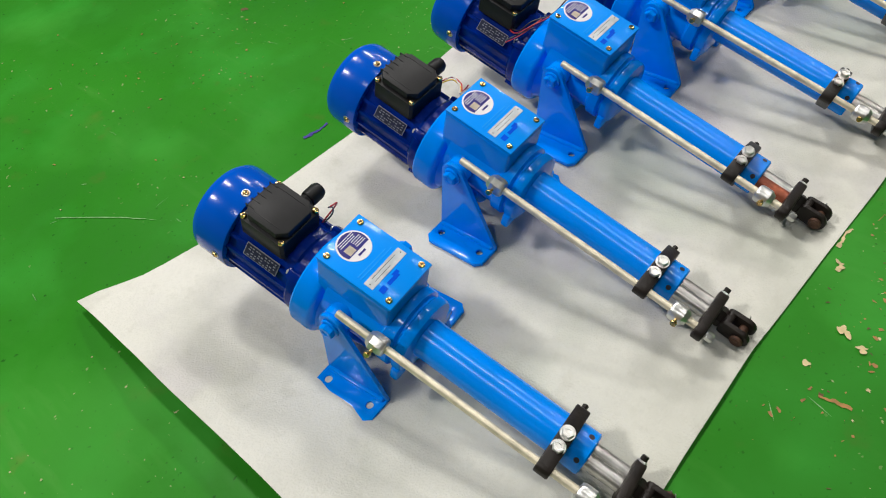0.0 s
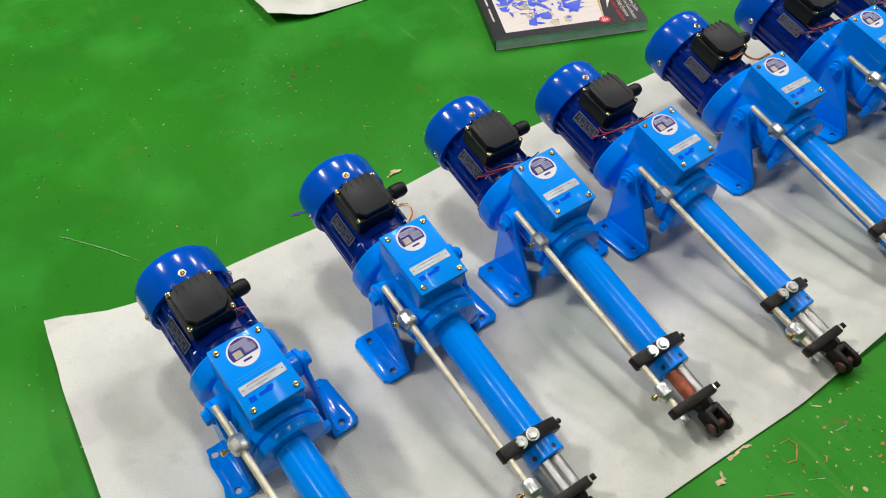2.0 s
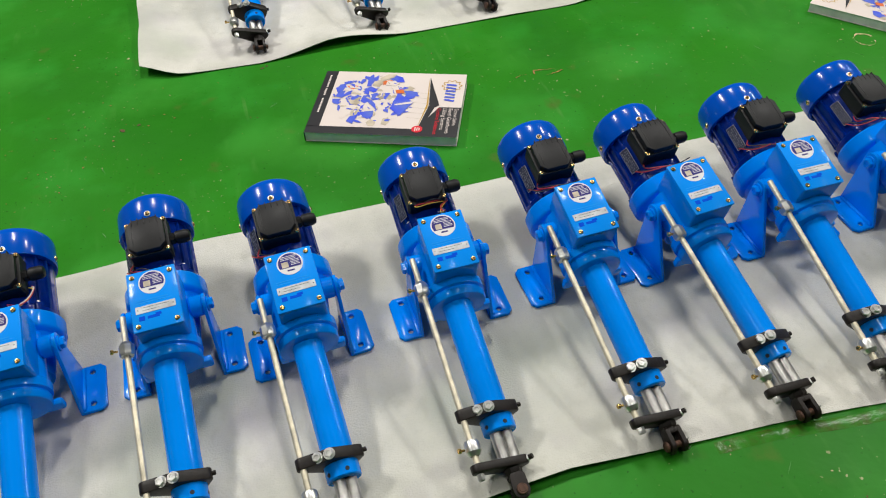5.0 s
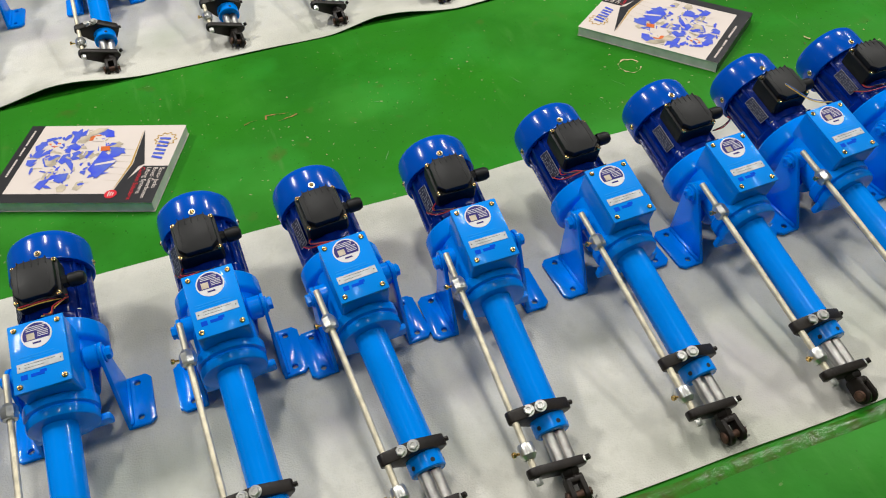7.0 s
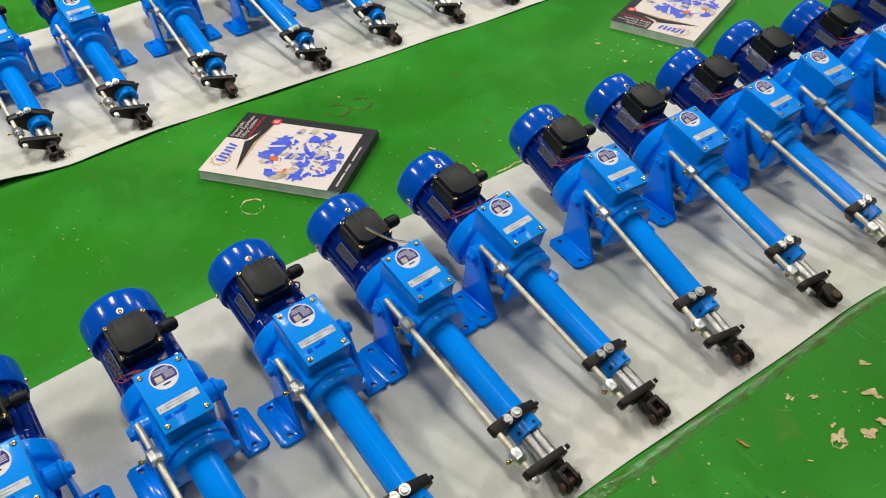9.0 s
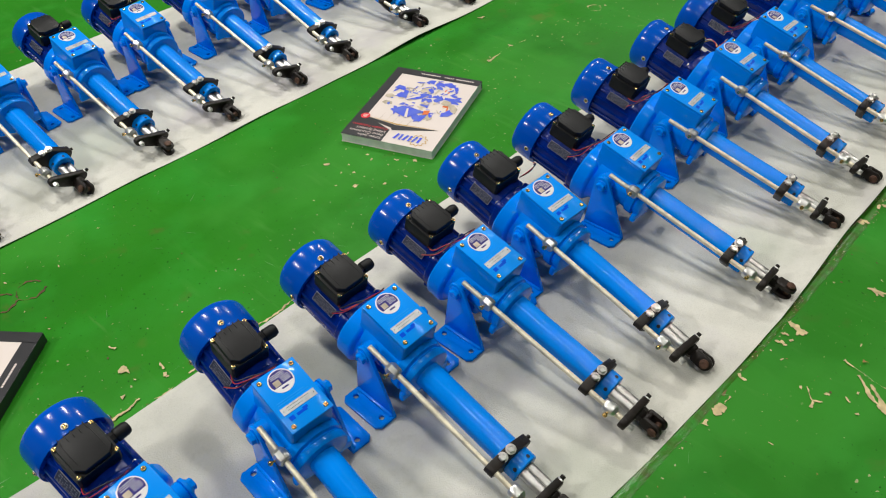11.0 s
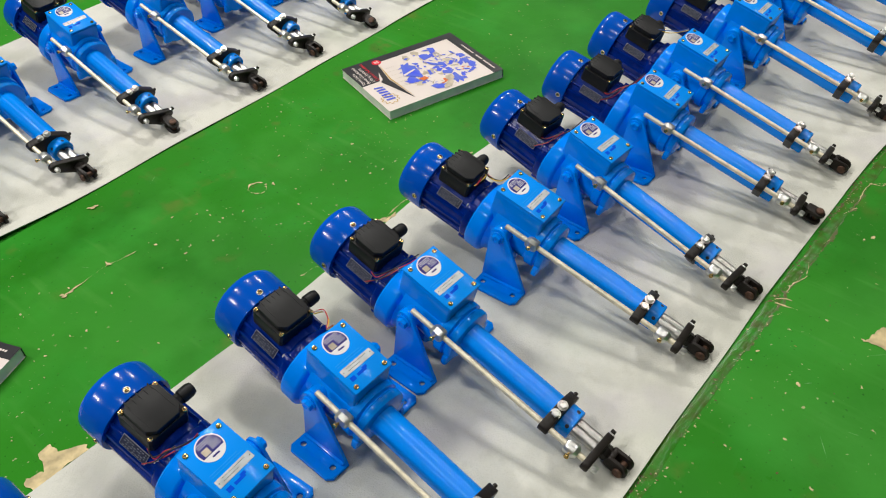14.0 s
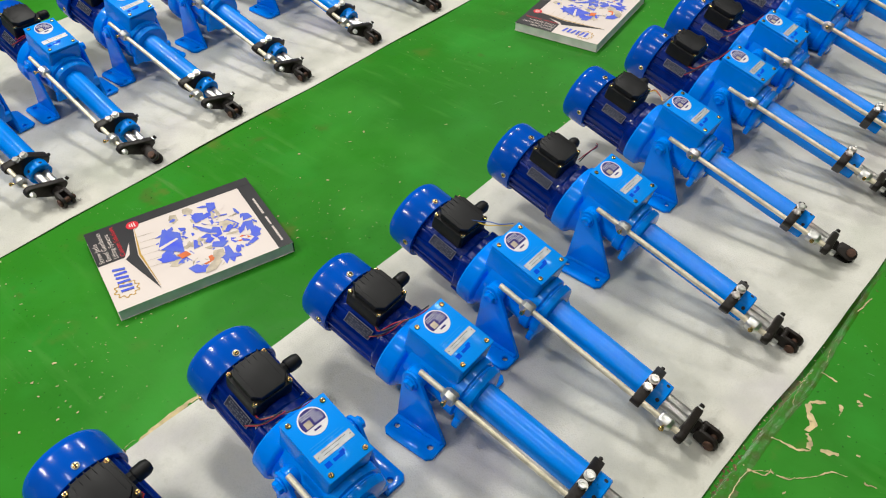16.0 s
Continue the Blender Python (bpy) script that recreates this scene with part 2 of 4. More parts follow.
def lathe(profile, n=32, closed=True):
    """Turns (radius, along) pairs round the y axis."""
    bm = bmesh.new()
    rings = []
    for r, y in profile:
        if r < 1e-6:
            rings.append([bm.verts.new((0, y, 0))])
        else:
            rings.append([bm.verts.new((r * math.sin(2 * math.pi * k / n), y, r * math.cos(2 * math.pi * k / n))) for k in range(n)])
    for a, b in zip(rings, rings[1:]):
        for k in range(n):
            q = [a[k % len(a)], a[(k + 1) % len(a)], b[(k + 1) % len(b)], b[k % len(b)]]
            q = [v for i, v in enumerate(q) if v not in q[:i]]
            if len(q) > 2:
                bm.faces.new(q)
    bmesh.ops.recalc_face_normals(bm, faces=bm.faces[:])
    return bm


def rod(r, y0, y1, n=16, edge=0.0006):
    return lathe([(0, y0), (r - edge, y0), (r, y0 + edge), (r, y1 - edge), (r - edge, y1), (0, y1)], n)


def prism(outline, t0, t1, holes=(), bevel=0.0):
    """A plate of the outline (x, z), from y = t0 to t1; round holes as (x, z, radius) go through it."""
    bm = bmesh.new()
    loops = [outline] + [[(hx + hr * math.cos(-2 * math.pi * k / 14), hz + hr * math.sin(-2 * math.pi * k / 14)) for k in range(14)] for hx, hz, hr in holes]
    edges = []
    for lp in loops:
        vs = [bm.verts.new((x, t0, z)) for x, z in lp]
        edges += [bm.edges.new((vs[k], vs[(k + 1) % len(vs)])) for k in range(len(vs))]
    res = bmesh.ops.triangle_fill(bm, use_beauty=True, use_dissolve=True, edges=edges)
    faces = [g for g in res["geom"] if isinstance(g, bmesh.types.BMFace)]
    ext = bmesh.ops.extrude_face_region(bm, geom=faces)
    bmesh.ops.translate(bm, vec=(0, t1 - t0, 0), verts=[g for g in ext["geom"] if isinstance(g, bmesh.types.BMVert)])
    bmesh.ops.recalc_face_normals(bm, faces=bm.faces[:])
    if bevel:
        sharp = [e for e in bm.edges if len(e.link_faces) == 2 and e.calc_face_angle(0) > 1.2]
        bmesh.ops.bevel(bm, geom=sharp, offset=bevel, segments=2, affect="EDGES", profile=0.5)
    return bm


def hull_of(circles, n=24):
    """The outline round some circles (x, z, radius), counter-clockwise."""
    pts = sorted({(round(cx + r * math.cos(2 * math.pi * k / n), 6), round(cz + r * math.sin(2 * math.pi * k / n), 6)) for cx, cz, r in circles for k in range(n)})

    def half(seq):
        out = []
        for p in seq:
            while len(out) > 1 and (out[-1][0] - out[-2][0]) * (p[1] - out[-2][1]) - (out[-1][1] - out[-2][1]) * (p[0] - out[-2][0]) <= 0:
                out.pop()
            out.append(p)
        return out[:-1]
    return half(pts) + half(pts[::-1])


def sweep(points, r, n=6):
    """A round wire through the points."""
    pts = [Vector(p) for p in points]
    fine = []
    for i in range(len(pts) - 1):
        p0, p1, p2, p3 = pts[max(i - 1, 0)], pts[i], pts[i + 1], pts[min(i + 2, len(pts) - 1)]
        for k in range(6):
            t = k / 6
            fine.append(0.5 * (2 * p1 + (p2 - p0) * t + (2 * p0 - 5 * p1 + 4 * p2 - p3) * t * t + (3 * p1 - p0 - 3 * p2 + p3) * t ** 3))
    fine.append(pts[-1])
    bm = bmesh.new()
    rings = []
    for i, p in enumerate(fine):
        d = (fine[min(i + 1, len(fine) - 1)] - fine[max(i - 1, 0)]).normalized()
        a = d.orthogonal().normalized() if i == 0 else (a - d * a.dot(d)).normalized()
        c = d.cross(a)
        rings.append([bm.verts.new(p + r * (math.cos(2 * math.pi * k / n) * a + math.sin(2 * math.pi * k / n) * c)) for k in range(n)])
    for u, v in zip(rings, rings[1:]):
        for k in range(n):
            bm.faces.new((u[k], u[(k + 1) % n], v[(k + 1) % n], v[k]))
    bm.faces.new(rings[0][::-1])
    bm.faces.new(rings[-1])
    return bm


def along(axis):
    """Turns what is built along y to run along x or z."""
    return pose(0, 0, 0, 0, 0, -90) if axis == "x" else pose(0, 0, 0, 90, 0, 0)


def at(x, y, z):
    return Matrix.Translation((x, y, z))


# ---- the hall ----
def slab(name, x0, x1, y0, y1, z0, z1, mat, label, category):
    return tagged(part(name, box(x0, x1, y0, y1, z0, z1), mat, smooth=0), label, category, kind="structure")


slab("floor", -8, 16, -10, 10, -0.2, 0.0, M_FLOOR, "worn glossy green painted concrete floor", "floor")
# walls and ceiling are assumed and never in view; they close the hall
slab("wall_north", -8, 16, 10, 10.2, 0, 7, M_WALL, "assumed dark grey hall wall, out of view", "wall")
slab("wall_south", -8, 16, -10.2, -10, 0, 7, M_WALL, "assumed dark grey hall wall, out of view", "wall")
slab("wall_west", -8.2, -8, -10.2, 10.2, 0, 7, M_WALL, "assumed dark grey hall wall, out of view", "wall")
slab("wall_east", 16, 16.2, -10.2, 10.2, 0, 7, M_WALL, "assumed dark grey hall wall, out of view", "wall")
slab("ceiling", -8.2, 16.2, -10.2, 10.2, 7, 7.2, M_WALL, "assumed dark grey hall ceiling, out of view", "ceiling")


def felt_sheet(x0, x1, front, back, bumps, seed, lift):
    """A long thin sheet. front, back: how its two long edges run (x, y); bumps: where an edge lifts (x, front or back, width, height)."""
    nx, ny = int((x1 - x0) / 0.025), 44
    fx, fy = zip(*front)
    kx, ky = zip(*back)
    bm = bmesh.new()
    grid = []
    for i in range(nx + 1):
        col = []
        for j in range(ny + 1):
            u, v = i / nx, j / ny
            v = 0.5 - 0.5 * math.cos(math.pi * v) * (1 - 0.25 * math.sin(math.pi * v))
            x = x0 + (x1 - x0) * u
            ya, yb = float(np.interp(x, fx, fy)), float(np.interp(x, kx, ky))
            ya += 0.004 * noise.noise((x * 5, seed + 11, 0))
            yb += 0.004 * noise.noise((x * 5, seed + 17, 0))
            y = ya + (yb - ya) * v
            edge = min(v, 1 - v) * (yb - ya)
            z = 0.0024 + 0.0014 * noise.noise((x * 7, y * 5, seed)) + math.exp(-(edge / 0.03) ** 2) * 0.006 * max(0.0, noise.noise((x * 3.1, seed, v > 0.5)))
            for bx, side, width, height in bumps:
                far = v if side == "front" else 1 - v
                z += height * math.exp(-((x - bx) / width) ** 2 - (far * (yb - ya) / 0.05) ** 2)
            end = math.exp(-((x - x0) / 0.05) ** 2)
            z += end * (0.012 * max(0, noise.noise((y * 4, seed + 3, 0)) + 0.30) + 0.009)
            z += math.exp(-((x - x0) / 0.13) ** 2) * 0.0035 * (0.6 + noise.noise((x * 3, y * 26, seed + 9)))
            z += math.exp(-(max(0.0, x - x0) / 0.085) ** 2) * lift * float(np.interp(v, (0.0, 0.75, 1.0), (1.0, 0.85, 0.0))) * (0.9 + 0.35 * noise.noise((y * 3.3, seed + 21, 0)))
            x += end * 0.012 * noise.noise((y * 5, seed + 7, 1))
            col.append(bm.verts.new((x, y, max(z, 0.0016))))
        grid.append(col)
    for i in range(nx):
        for j in range(ny):
            bm.faces.new((grid[i][j], grid[i + 1][j], grid[i + 1][j + 1], grid[i][j + 1]))
    ext = bmesh.ops.extrude_face_region(bm, geom=bm.faces[:])
    bmesh.ops.translate(bm, vec=(0, 0, -0.0012), verts=[g for g in ext["geom"] if isinstance(g, bmesh.types.BMVert)])
    bmesh.ops.recalc_face_normals(bm, faces=bm.faces[:])
    return tagged(part("felt_sheet", bm, M_SHEET, smooth=60), "long white felt sheet laid on the green floor", "sheet", "felt sheets")


felt_sheet(-0.170, 6.600, [(-0.162, -0.363), (0.069, -0.351), (0.251, -0.336), (0.551, -0.337), (0.908, -0.311), (1.178, -0.322), (1.416, -0.345), (1.987, -0.344), (2.565, -0.354), (2.767, -0.366), (2.987, -0.373), (3.267, -0.363),
                         (3.474, -0.366), (3.717, -0.363), (4.017, -0.360), (4.377, -0.366), (4.578, -0.380), (4.878, -0.389), (6.580, -0.386)],
           [(-0.163, 0.296), (-0.093, 0.274), (-0.002, 0.257), (0.248, 0.255), (0.468, 0.267), (1.176, 0.261), (1.395, 0.255), (1.694, 0.271), (1.894, 0.266), (2.095, 0.250), (2.583, 0.249), (2.816, 0.246), (3.026, 0.239),
            (3.256, 0.234), (3.467, 0.226), (3.888, 0.240), (4.169, 0.233), (6.559, 0.243)],
           [(0.85, "front", 0.18, 0.010), (3.3, "front", 0.3, 0.008), (4.7, "front", 0.2, 0.008)], 1.0, 0.030)
felt_sheet(0.390, 6.800, [(0.376, 0.840), (0.455, 0.800), (0.645, 0.792), (0.795, 0.807), (0.947, 0.803), (1.138, 0.803), (1.358, 0.798), (1.459, 0.815), (1.540, 0.808), (1.649, 0.791), (1.828, 0.804), (1.998, 0.796), (2.198, 0.785),
                        (2.409, 0.777), (2.815, 0.764), (3.163, 0.747), (3.464, 0.738), (3.713, 0.736), (4.062, 0.731), (4.380, 0.736), (4.783, 0.732), (6.747, 0.732)],
           [(0.371, 1.442), (1.707, 1.446), (2.860, 1.420), (3.257, 1.402), (4.348, 1.438), (6.738, 1.454)],
           [(0.82, "front", 0.10, 0.018), (2.12, "front", 0.12, 0.004), (3.3, "front", 0.12, 0.008), (1.5, "front", 0.09, 0.012)], 4.0, 0.010)

# ---- the linear actuator ----
TILT = 15.0
TUBE_Z, MOTOR_Z, BARREL_Z = 0.096, 0.057, 0.088
ROD_X, ROD_Z = -0.0505, 0.122
TUBE_X, TUBE_R = -0.0060, 0.0205
T = pose(0, 0, 0, TILT)


def mounted(name, bm, mats, parent, label="", smooth=30):
    return part(name, put(bm, T), mats, parent, label, smooth)


def screw_head(r, h):
    """A pan-head cross screw, along z; the slots are dark bars, their shade put in the colour."""
    bm = lathe([(r, 0), (r, h * 0.45), (r * 0.8, h * 0.85), (r * 0.35, h), (0, h)], 12)
    put(bm, along("z"))
    return join(bm, inked(box(-r * 0.6, r * 0.6, -r * 0.12, r * 0.12, h * 0.9, h * 1.06), 1), inked(box(-r * 0.12, r * 0.12, -r * 0.6, r * 0.6, h * 0.9, h * 1.06), 1))


def hex_head(r, h):
    bm = lathe([(0, 0), (r, 0), (r, h * 0.8), (r * 0.85, h), (r * 0.5, h), (r * 0.42, h * 0.82), (0, h * 0.82)], 6)
    return put(bm, along("z"))


def build_actuator():
    unit = new("linear_actuator")
    # housing of the gear, one casting: block, barrel, front flange, rear bell, trunnion bosses
    g = box(-0.0315, 0.0315, -0.0245, 0.0640, 0.058, 0.1528, 0.0040, 3)
    barrel = put(lathe([(0, -0.052), (0.034, -0.052), (0.040, -0.050), (0.0415, -0.047), (0.0415, -0.040), (0.039, -0.038), (0.039, -0.036), (0.043, -0.034),
                        (0.043, -0.022), (0.039, -0.018), (0.038, 0.05), (0, 0.05)], 40), at(-0.0035, 0, BARREL_Z))
    bell = put(lathe([(0, 0.0), (0.036, 0.0), (0.040, 0.026), (0.044, 0.044), (0.049, 0.053), (0.0535, 0.0555), (0.0558, 0.0580), (0.0565, 0.0605), (0.0565, 0.080), (0.0552, 0.082), (0, 0.082)], 40), at(0, 0, MOTOR_Z + 0.004))
    lug = join(box(0.020, 0.046, -0.050, -0.040, BARREL_Z - 0.034, BARREL_Z - 0.014, 0.003), box(-0.046, -0.020, -0.050, -0.040, BARREL_Z - 0.034, BARREL_Z - 0.014, 0.003))
    bosses = [put(put(rod(0.015, -0.009, 0.009, 20, 0.002), along("x")), at(s * 0.042, 0.0256, 0.0956)) for s in (-1, 1)]
    mounted("gear_housing", join(g, barrel, bell, lug, *bosses), M_BLUE, unit, "light blue enamelled gear housing casting")
    plate = mounted("cover_plate", box(-0.0318, 0.0318, -0.0250, 0.0640, 0.1524, 0.1560, 0.0014), M_COVER, unit)
    for sx, sy in ((-0.0245, -0.0174), (0.0245, -0.0174), (-0.0245, 0.0563), (0.0245, 0.0563)):
        mounted("cover_screw", put(screw_head(0.0034, 0.0022), at(sx, sy, 0.1559) @ pose(0, 0, 0, 0, 0, 900 * sx + 300 * sy)), [M_BRASS, M_RECESS_SHADE], plate, "brass cross-head screw")
    # round sticker: white disc, navy dome with pale lines, pale square, small dark mark
    on = at(0.000, 0.0440, 0.1559) @ Matrix.Scale(1.05, 4)
    sticker = mounted("round_sticker", put(put(rod(0.0165, 0, 0.0004, 36, 0.0001), along("z")), on), M_WHITE, unit, "round white and navy printed sticker", 0)
    dome = bmesh.new()
    dome.faces.new([dome.verts.new((0.0148 * math.cos(a), 0.0148 * math.sin(a), 0.0006)) for a in np.linspace(-0.42, math.pi + 0.42, 24)])
    mounted("printed_dome", put(dome, on), M_NAVY, sticker, smooth=0)
    for k in range(7):
        bar = box(-0.0105, 0.0105 - 0.001 * k, 0.0103 - 0.0022 * k, 0.0110 - 0.0022 * k, 0.0006, 0.0007) if k < 3 else box(0.001, 0.0125, 0.0103 - 0.0022 * k, 0.0110 - 0.0022 * k, 0.0006, 0.0007)
        mounted("printed_line", put(bar, on), M_WHITE, sticker, smooth=0)
    mounted("printed_square", put(box(-0.0105, -0.002, -0.005, 0.0030, 0.0006, 0.0007), on), M_PRINTT, sticker, smooth=0)
    mounted("brand_mark", put(box(-0.005, 0.004, -0.0110, -0.0090, 0.0004, 0.0007), on), M_NAVY, sticker, smooth=0)
    name = box(-0.0255, 0.0255, -0.0053, 0.0053, 0, 0.0006, 0.0002)
    bars = [inked(box(-0.017, 0.017 - 0.012 * (k == 1), 0.0022 - 0.004 * k, 0.0027 - 0.004 * k, 0.0006, 0.0007), 1) for k in range(2)]
    rivets = [inked(put(put(rod(0.0007, 0, 0.0005, 8, 0.0001), along("z")), at(s * 0.0225, 0, 0.0006)), 1) for s in (-1, 1)]
    mounted("nameplate", put(join(name, *bars, *rivets), at(0.000, 0.0060, 0.1559)), [M_SILVER, M_INK], plate, "small silver nameplate with faint lines", 0)
    caption = [box(-0.024, 0.022 - 0.005 * k, 0.0155 + 0.0034 * k, 0.0166 + 0.0034 * k, 0.1557, 0.1562) for k in range(2)]
    mounted("pale_print", join(*caption), material("pale_blue_print", (0.02, 0.33, 0.95), 0.6, vary=0.1, scale=90, spec=0.05), plate, "pale blue printed lines", 0)
    logo = join(box(-0.0225, -0.0150, -0.0098, -0.0035, 0.1557, 0.1562), box(-0.0115, 0.0035, -0.0085, -0.0045, 0.1557, 0.1562), box(-0.0015, 0.0060, -0.0060, -0.0022, 0.1557, 0.15615))
    mounted("brand_mark", logo, material("mid_blue_print", (0.0, 0.08, 0.70), 0.6, vary=0.1, scale=90, spec=0.05), plate, "small darker blue printed marks", 0)

    # motor
    prof = []
    n_f = 18
    for k in range(n_f):
        a = 2 * math.pi * (k + 0.5) / n_f
        side = abs(math.sin(a)) > 0.75
        hi, lo = (0.0482, 0.0446) if side else (0.0462, 0.0458)
        w = 2 * math.pi / n_f
        for da, r in ((-0.17, lo), (-0.10, hi), (0.10, hi), (0.17, lo)):
            prof.append((r * math.sin(a + da * w), r * math.cos(a + da * w)))
    body = prism([(x, z) for x, z in prof], 0.094, 0.190)
    ring = lathe([(0.036, 0.081), (0.0480, 0.081), (0.0490, 0.083), (0.0490, 0.0945), (0.0475, 0.097), (0.044, 0.1)], 36)
    ears = [put(box(-0.006, 0.006, 0.083, 0.099, 0.042, 0.0525, 0.002), Matrix.Rotation(a, 4, "Y")) for a in (0.8, 2.36, 3.93, 5.5)]
    motor = mounted("motor_body", put(join(body, ring, *ears), at(0, 0, MOTOR_Z)), M_MOTOR, unit, "dark blue enamelled finned motor body")
    for a in (0.8, 2.36, 3.93, 5.5):
        mounted("end_screw", put(put(hex_head(0.003, 0.0025), pose(0, 0.099, 0, -90) @ at(0, 0, 0)), at(0, 0, MOTOR_Z) @ Matrix.Rotation(a, 4, "Y") @ at(0, 0, 0.0475)), M_ZINC, motor)
    tag = join(box(-0.0195, 0.0195, -0.0070, 0.0070, 0, 0.0012, 0.0003), inked(box(-0.0188, 0.0188, -0.0063, 0.0063, 0.0010, 0.0014), 1),
               *[inked(box(-0.0165 + 0.0037 * i, -0.0140 + 0.0037 * i - 0.0008 * ((i + k) % 2), 0.0040 - 0.0028 * k, 0.0050 - 0.0028 * k, 0.0013, 0.0016), 2) for k in range(4) for i in range(9) if (i * 3 + k) % 5])
    put(tag, pose(0, 0, 0, 0, 0, 90))
    mounted("motor_nameplate", put(tag, at(0, 0.132, MOTOR_Z) @ Matrix.Rotation(radians(-52), 4, "Y") @ at(0, 0, 0.0482) @ Matrix.Diagonal((1.05, 1.12, 1, 1))), [M_GREYINK, M_DARKPLATE, M_GREYINK], motor, "dark motor rating plate with pale border", 0)
    cap = lathe([(0.0455, 0.177), (0.0528, 0.177), (0.0535, 0.179), (0.0535, 0.213), (0.0522, 0.2195), (0.0480, 0.2245), (0.041, 0.2265), (0.02, 0.2275), (0, 0.2275)], 48)
    cover = mounted("fan_cover", put(cap, at(0, 0, MOTOR_Z)), M_CAP, unit, "glossy royal blue motor fan cover")
    for a in (0.0, math.pi / 2, -math.pi / 2):
        washer = inked(put(rod(0.0048, 0, 0.0012, 14, 0.0003), along("z")), 2)
        m = at(0, 0.187, MOTOR_Z) @ Matrix.Rotation(a, 4, "Y") @ at(0, 0, 0.0530)
        mounted("cover_screw", put(join(screw_head(0.0034, 0.003), washer), m), [M_BRASS, M_RECESS_SHADE, M_ZINC], cover, "brass screw with steel washer")

    # terminal box
    BOX_AT = (-0.0025, 0.137, 0.0090)
    oct_ = lambda hx, hy, c: [(-hx + c, -hy), (hx - c, -hy), (hx, -hy + c), (hx, hy - c), (hx - c, hy), (-hx + c, hy), (-hx, hy - c), (-hx, -hy + c)]
    flat = pose(0, 0, 0, -90)
    base = put(prism(oct_(0.0290, 0.0285, 0.003), -0.115, -0.090, bevel=0.001), flat)
    tbox = mounted("terminal_box", put(base, at(*BOX_AT)), M_PLASTIC, unit, "black plastic motor terminal box")
    lid = put(prism(oct_(0.0255, 0.0270, 0.009), -0.1250, -0.1145, bevel=0.002), flat)
    ribs = [box(-0.0175 + 0.0085 * k, -0.0163 + 0.0085 * k, 0.017, 0.0285, 0.1190, 0.1255, 0.0003) for k in range(5)]
    rim = [box(-0.0190, -0.0180, -0.018, 0.018, 0.1245, 0.1253, 0.0003), box(0.0180, 0.0190, -0.018, 0.018, 0.1245, 0.1253, 0.0003)]
    mounted("lid", put(join(lid, *ribs, *rim), at(*BOX_AT)), M_PLASTIC, tbox)
    for sx in (-1, 1):
        for sy in (-1, 1):
            mounted("lid_screw", put(screw_head(0.0034, 0.0030), at(*BOX_AT) @ at(sx * 0.0252, sy * 0.0250, 0.1152)), [M_BRASS, M_RECESS_SHADE], tbox, "brass cross-head screw")
    gland = join(put(lathe([(0, 0), (0.0085, 0), (0.0085, 0.008), (0.0072, 0.009), (0.0072, 0.011)], 8), along("x")),
                 put(lathe([(0.0088, 0.010), (0.0095, 0.012), (0.0095, 0.024), (0.0075, 0.029), (0.003, 0.0305), (0, 0.0305)], 14), along("x")))
    mounted("cable_gland", put(gland, at(*BOX_AT) @ at(0.0265, -0.004, 0.1030)), M_PLASTIC, tbox, "black plastic cable gland")

    # tube and its end
    tube = mounted("tube", put(rod(TUBE_R, -0.226, -0.048, 40, 0.001), at(TUBE_X, 0, TUBE_Z)), M_BLUE, unit, "long light blue enamelled tube")
    end = mounted("tube_end", put(lathe([(0.012, -0.2395), (0.0205, -0.2395), (0.0220, -0.238), (0.0220, -0.218), (0.0206, -0.2165)], 40), at(TUBE_X, 0, TUBE_Z)), M_BLUE, unit)
    # holes are flat dark discs: the shade inside is painted, nothing is cut
    for a in (0.3, -0.9, 1.5):
        mounted("end_hole", put(put(rod(0.0028, -0.0003, 0.0004, 12, 0.0001), along("z")), at(TUBE_X, -0.2320, TUBE_Z) @ Matrix.Rotation(a, 4, "Y") @ at(0, 0, 0.0219)), M_RECESS_SHADE, end)
    # clamp on the tube that guides the rod
    ring_ = hull_of([(ROD_X, ROD_Z - 0.0025, 0.0080), (-0.014, TUBE_Z + 0.0250, 0.009), (TUBE_X, TUBE_Z, 0.0250), (TUBE_X + 0.0235, TUBE_Z + 0.008, 0.0075)])
    clamp = mounted("rod_clamp", prism(ring_, -0.2200, -0.2050, bevel=0.0015), M_OXIDE, unit, "black oxide steel clamp", 40)
    for bx in (-0.0160, -0.0312):
        mounted("clamp_bolt", put(join(hex_head(0.0060, 0.0056), put(rod(0.0074, 0, 0.0014, 16, 0.0003), along("z"))), at(bx, -0.2125, 0.1275 + (bx + 0.0312) * 0.18) @ Matrix.Rotation(radians(-9), 4, "Y")), M_BOLT, clamp, "bright zinc clamp bolt")
    mounted("set_screw", put(put(rod(0.0030, -0.002, 0.0045, 10), along("x")), at(0.0250, -0.2125, TUBE_Z + 0.008)), M_OXIDE, clamp)
    # guide rod and its stop collars
    mounted("guide_rod", put(rod(0.0041, -0.277, 0.022, 14), at(ROD_X, 0, ROD_Z)), M_ROD, unit, "yellow zinc plated guide rod")
    for y, flip in ((-0.027, 1), (-0.2555, -1)):
        col = lathe([(0.005, -0.010), (0.0088, -0.009), (0.0102, -0.006), (0.0102, 0.005), (0.0070, 0.010), (0.005, 0.0105)], 8 if flip > 0 else 18)
        c = mounted("stop_collar", put(put(col, pose(0, 0, 0, 0, 0, 180 if flip < 0 else 0)), at(ROD_X, y, ROD_Z)), M_ZINC, unit, "bright zinc stop collar")
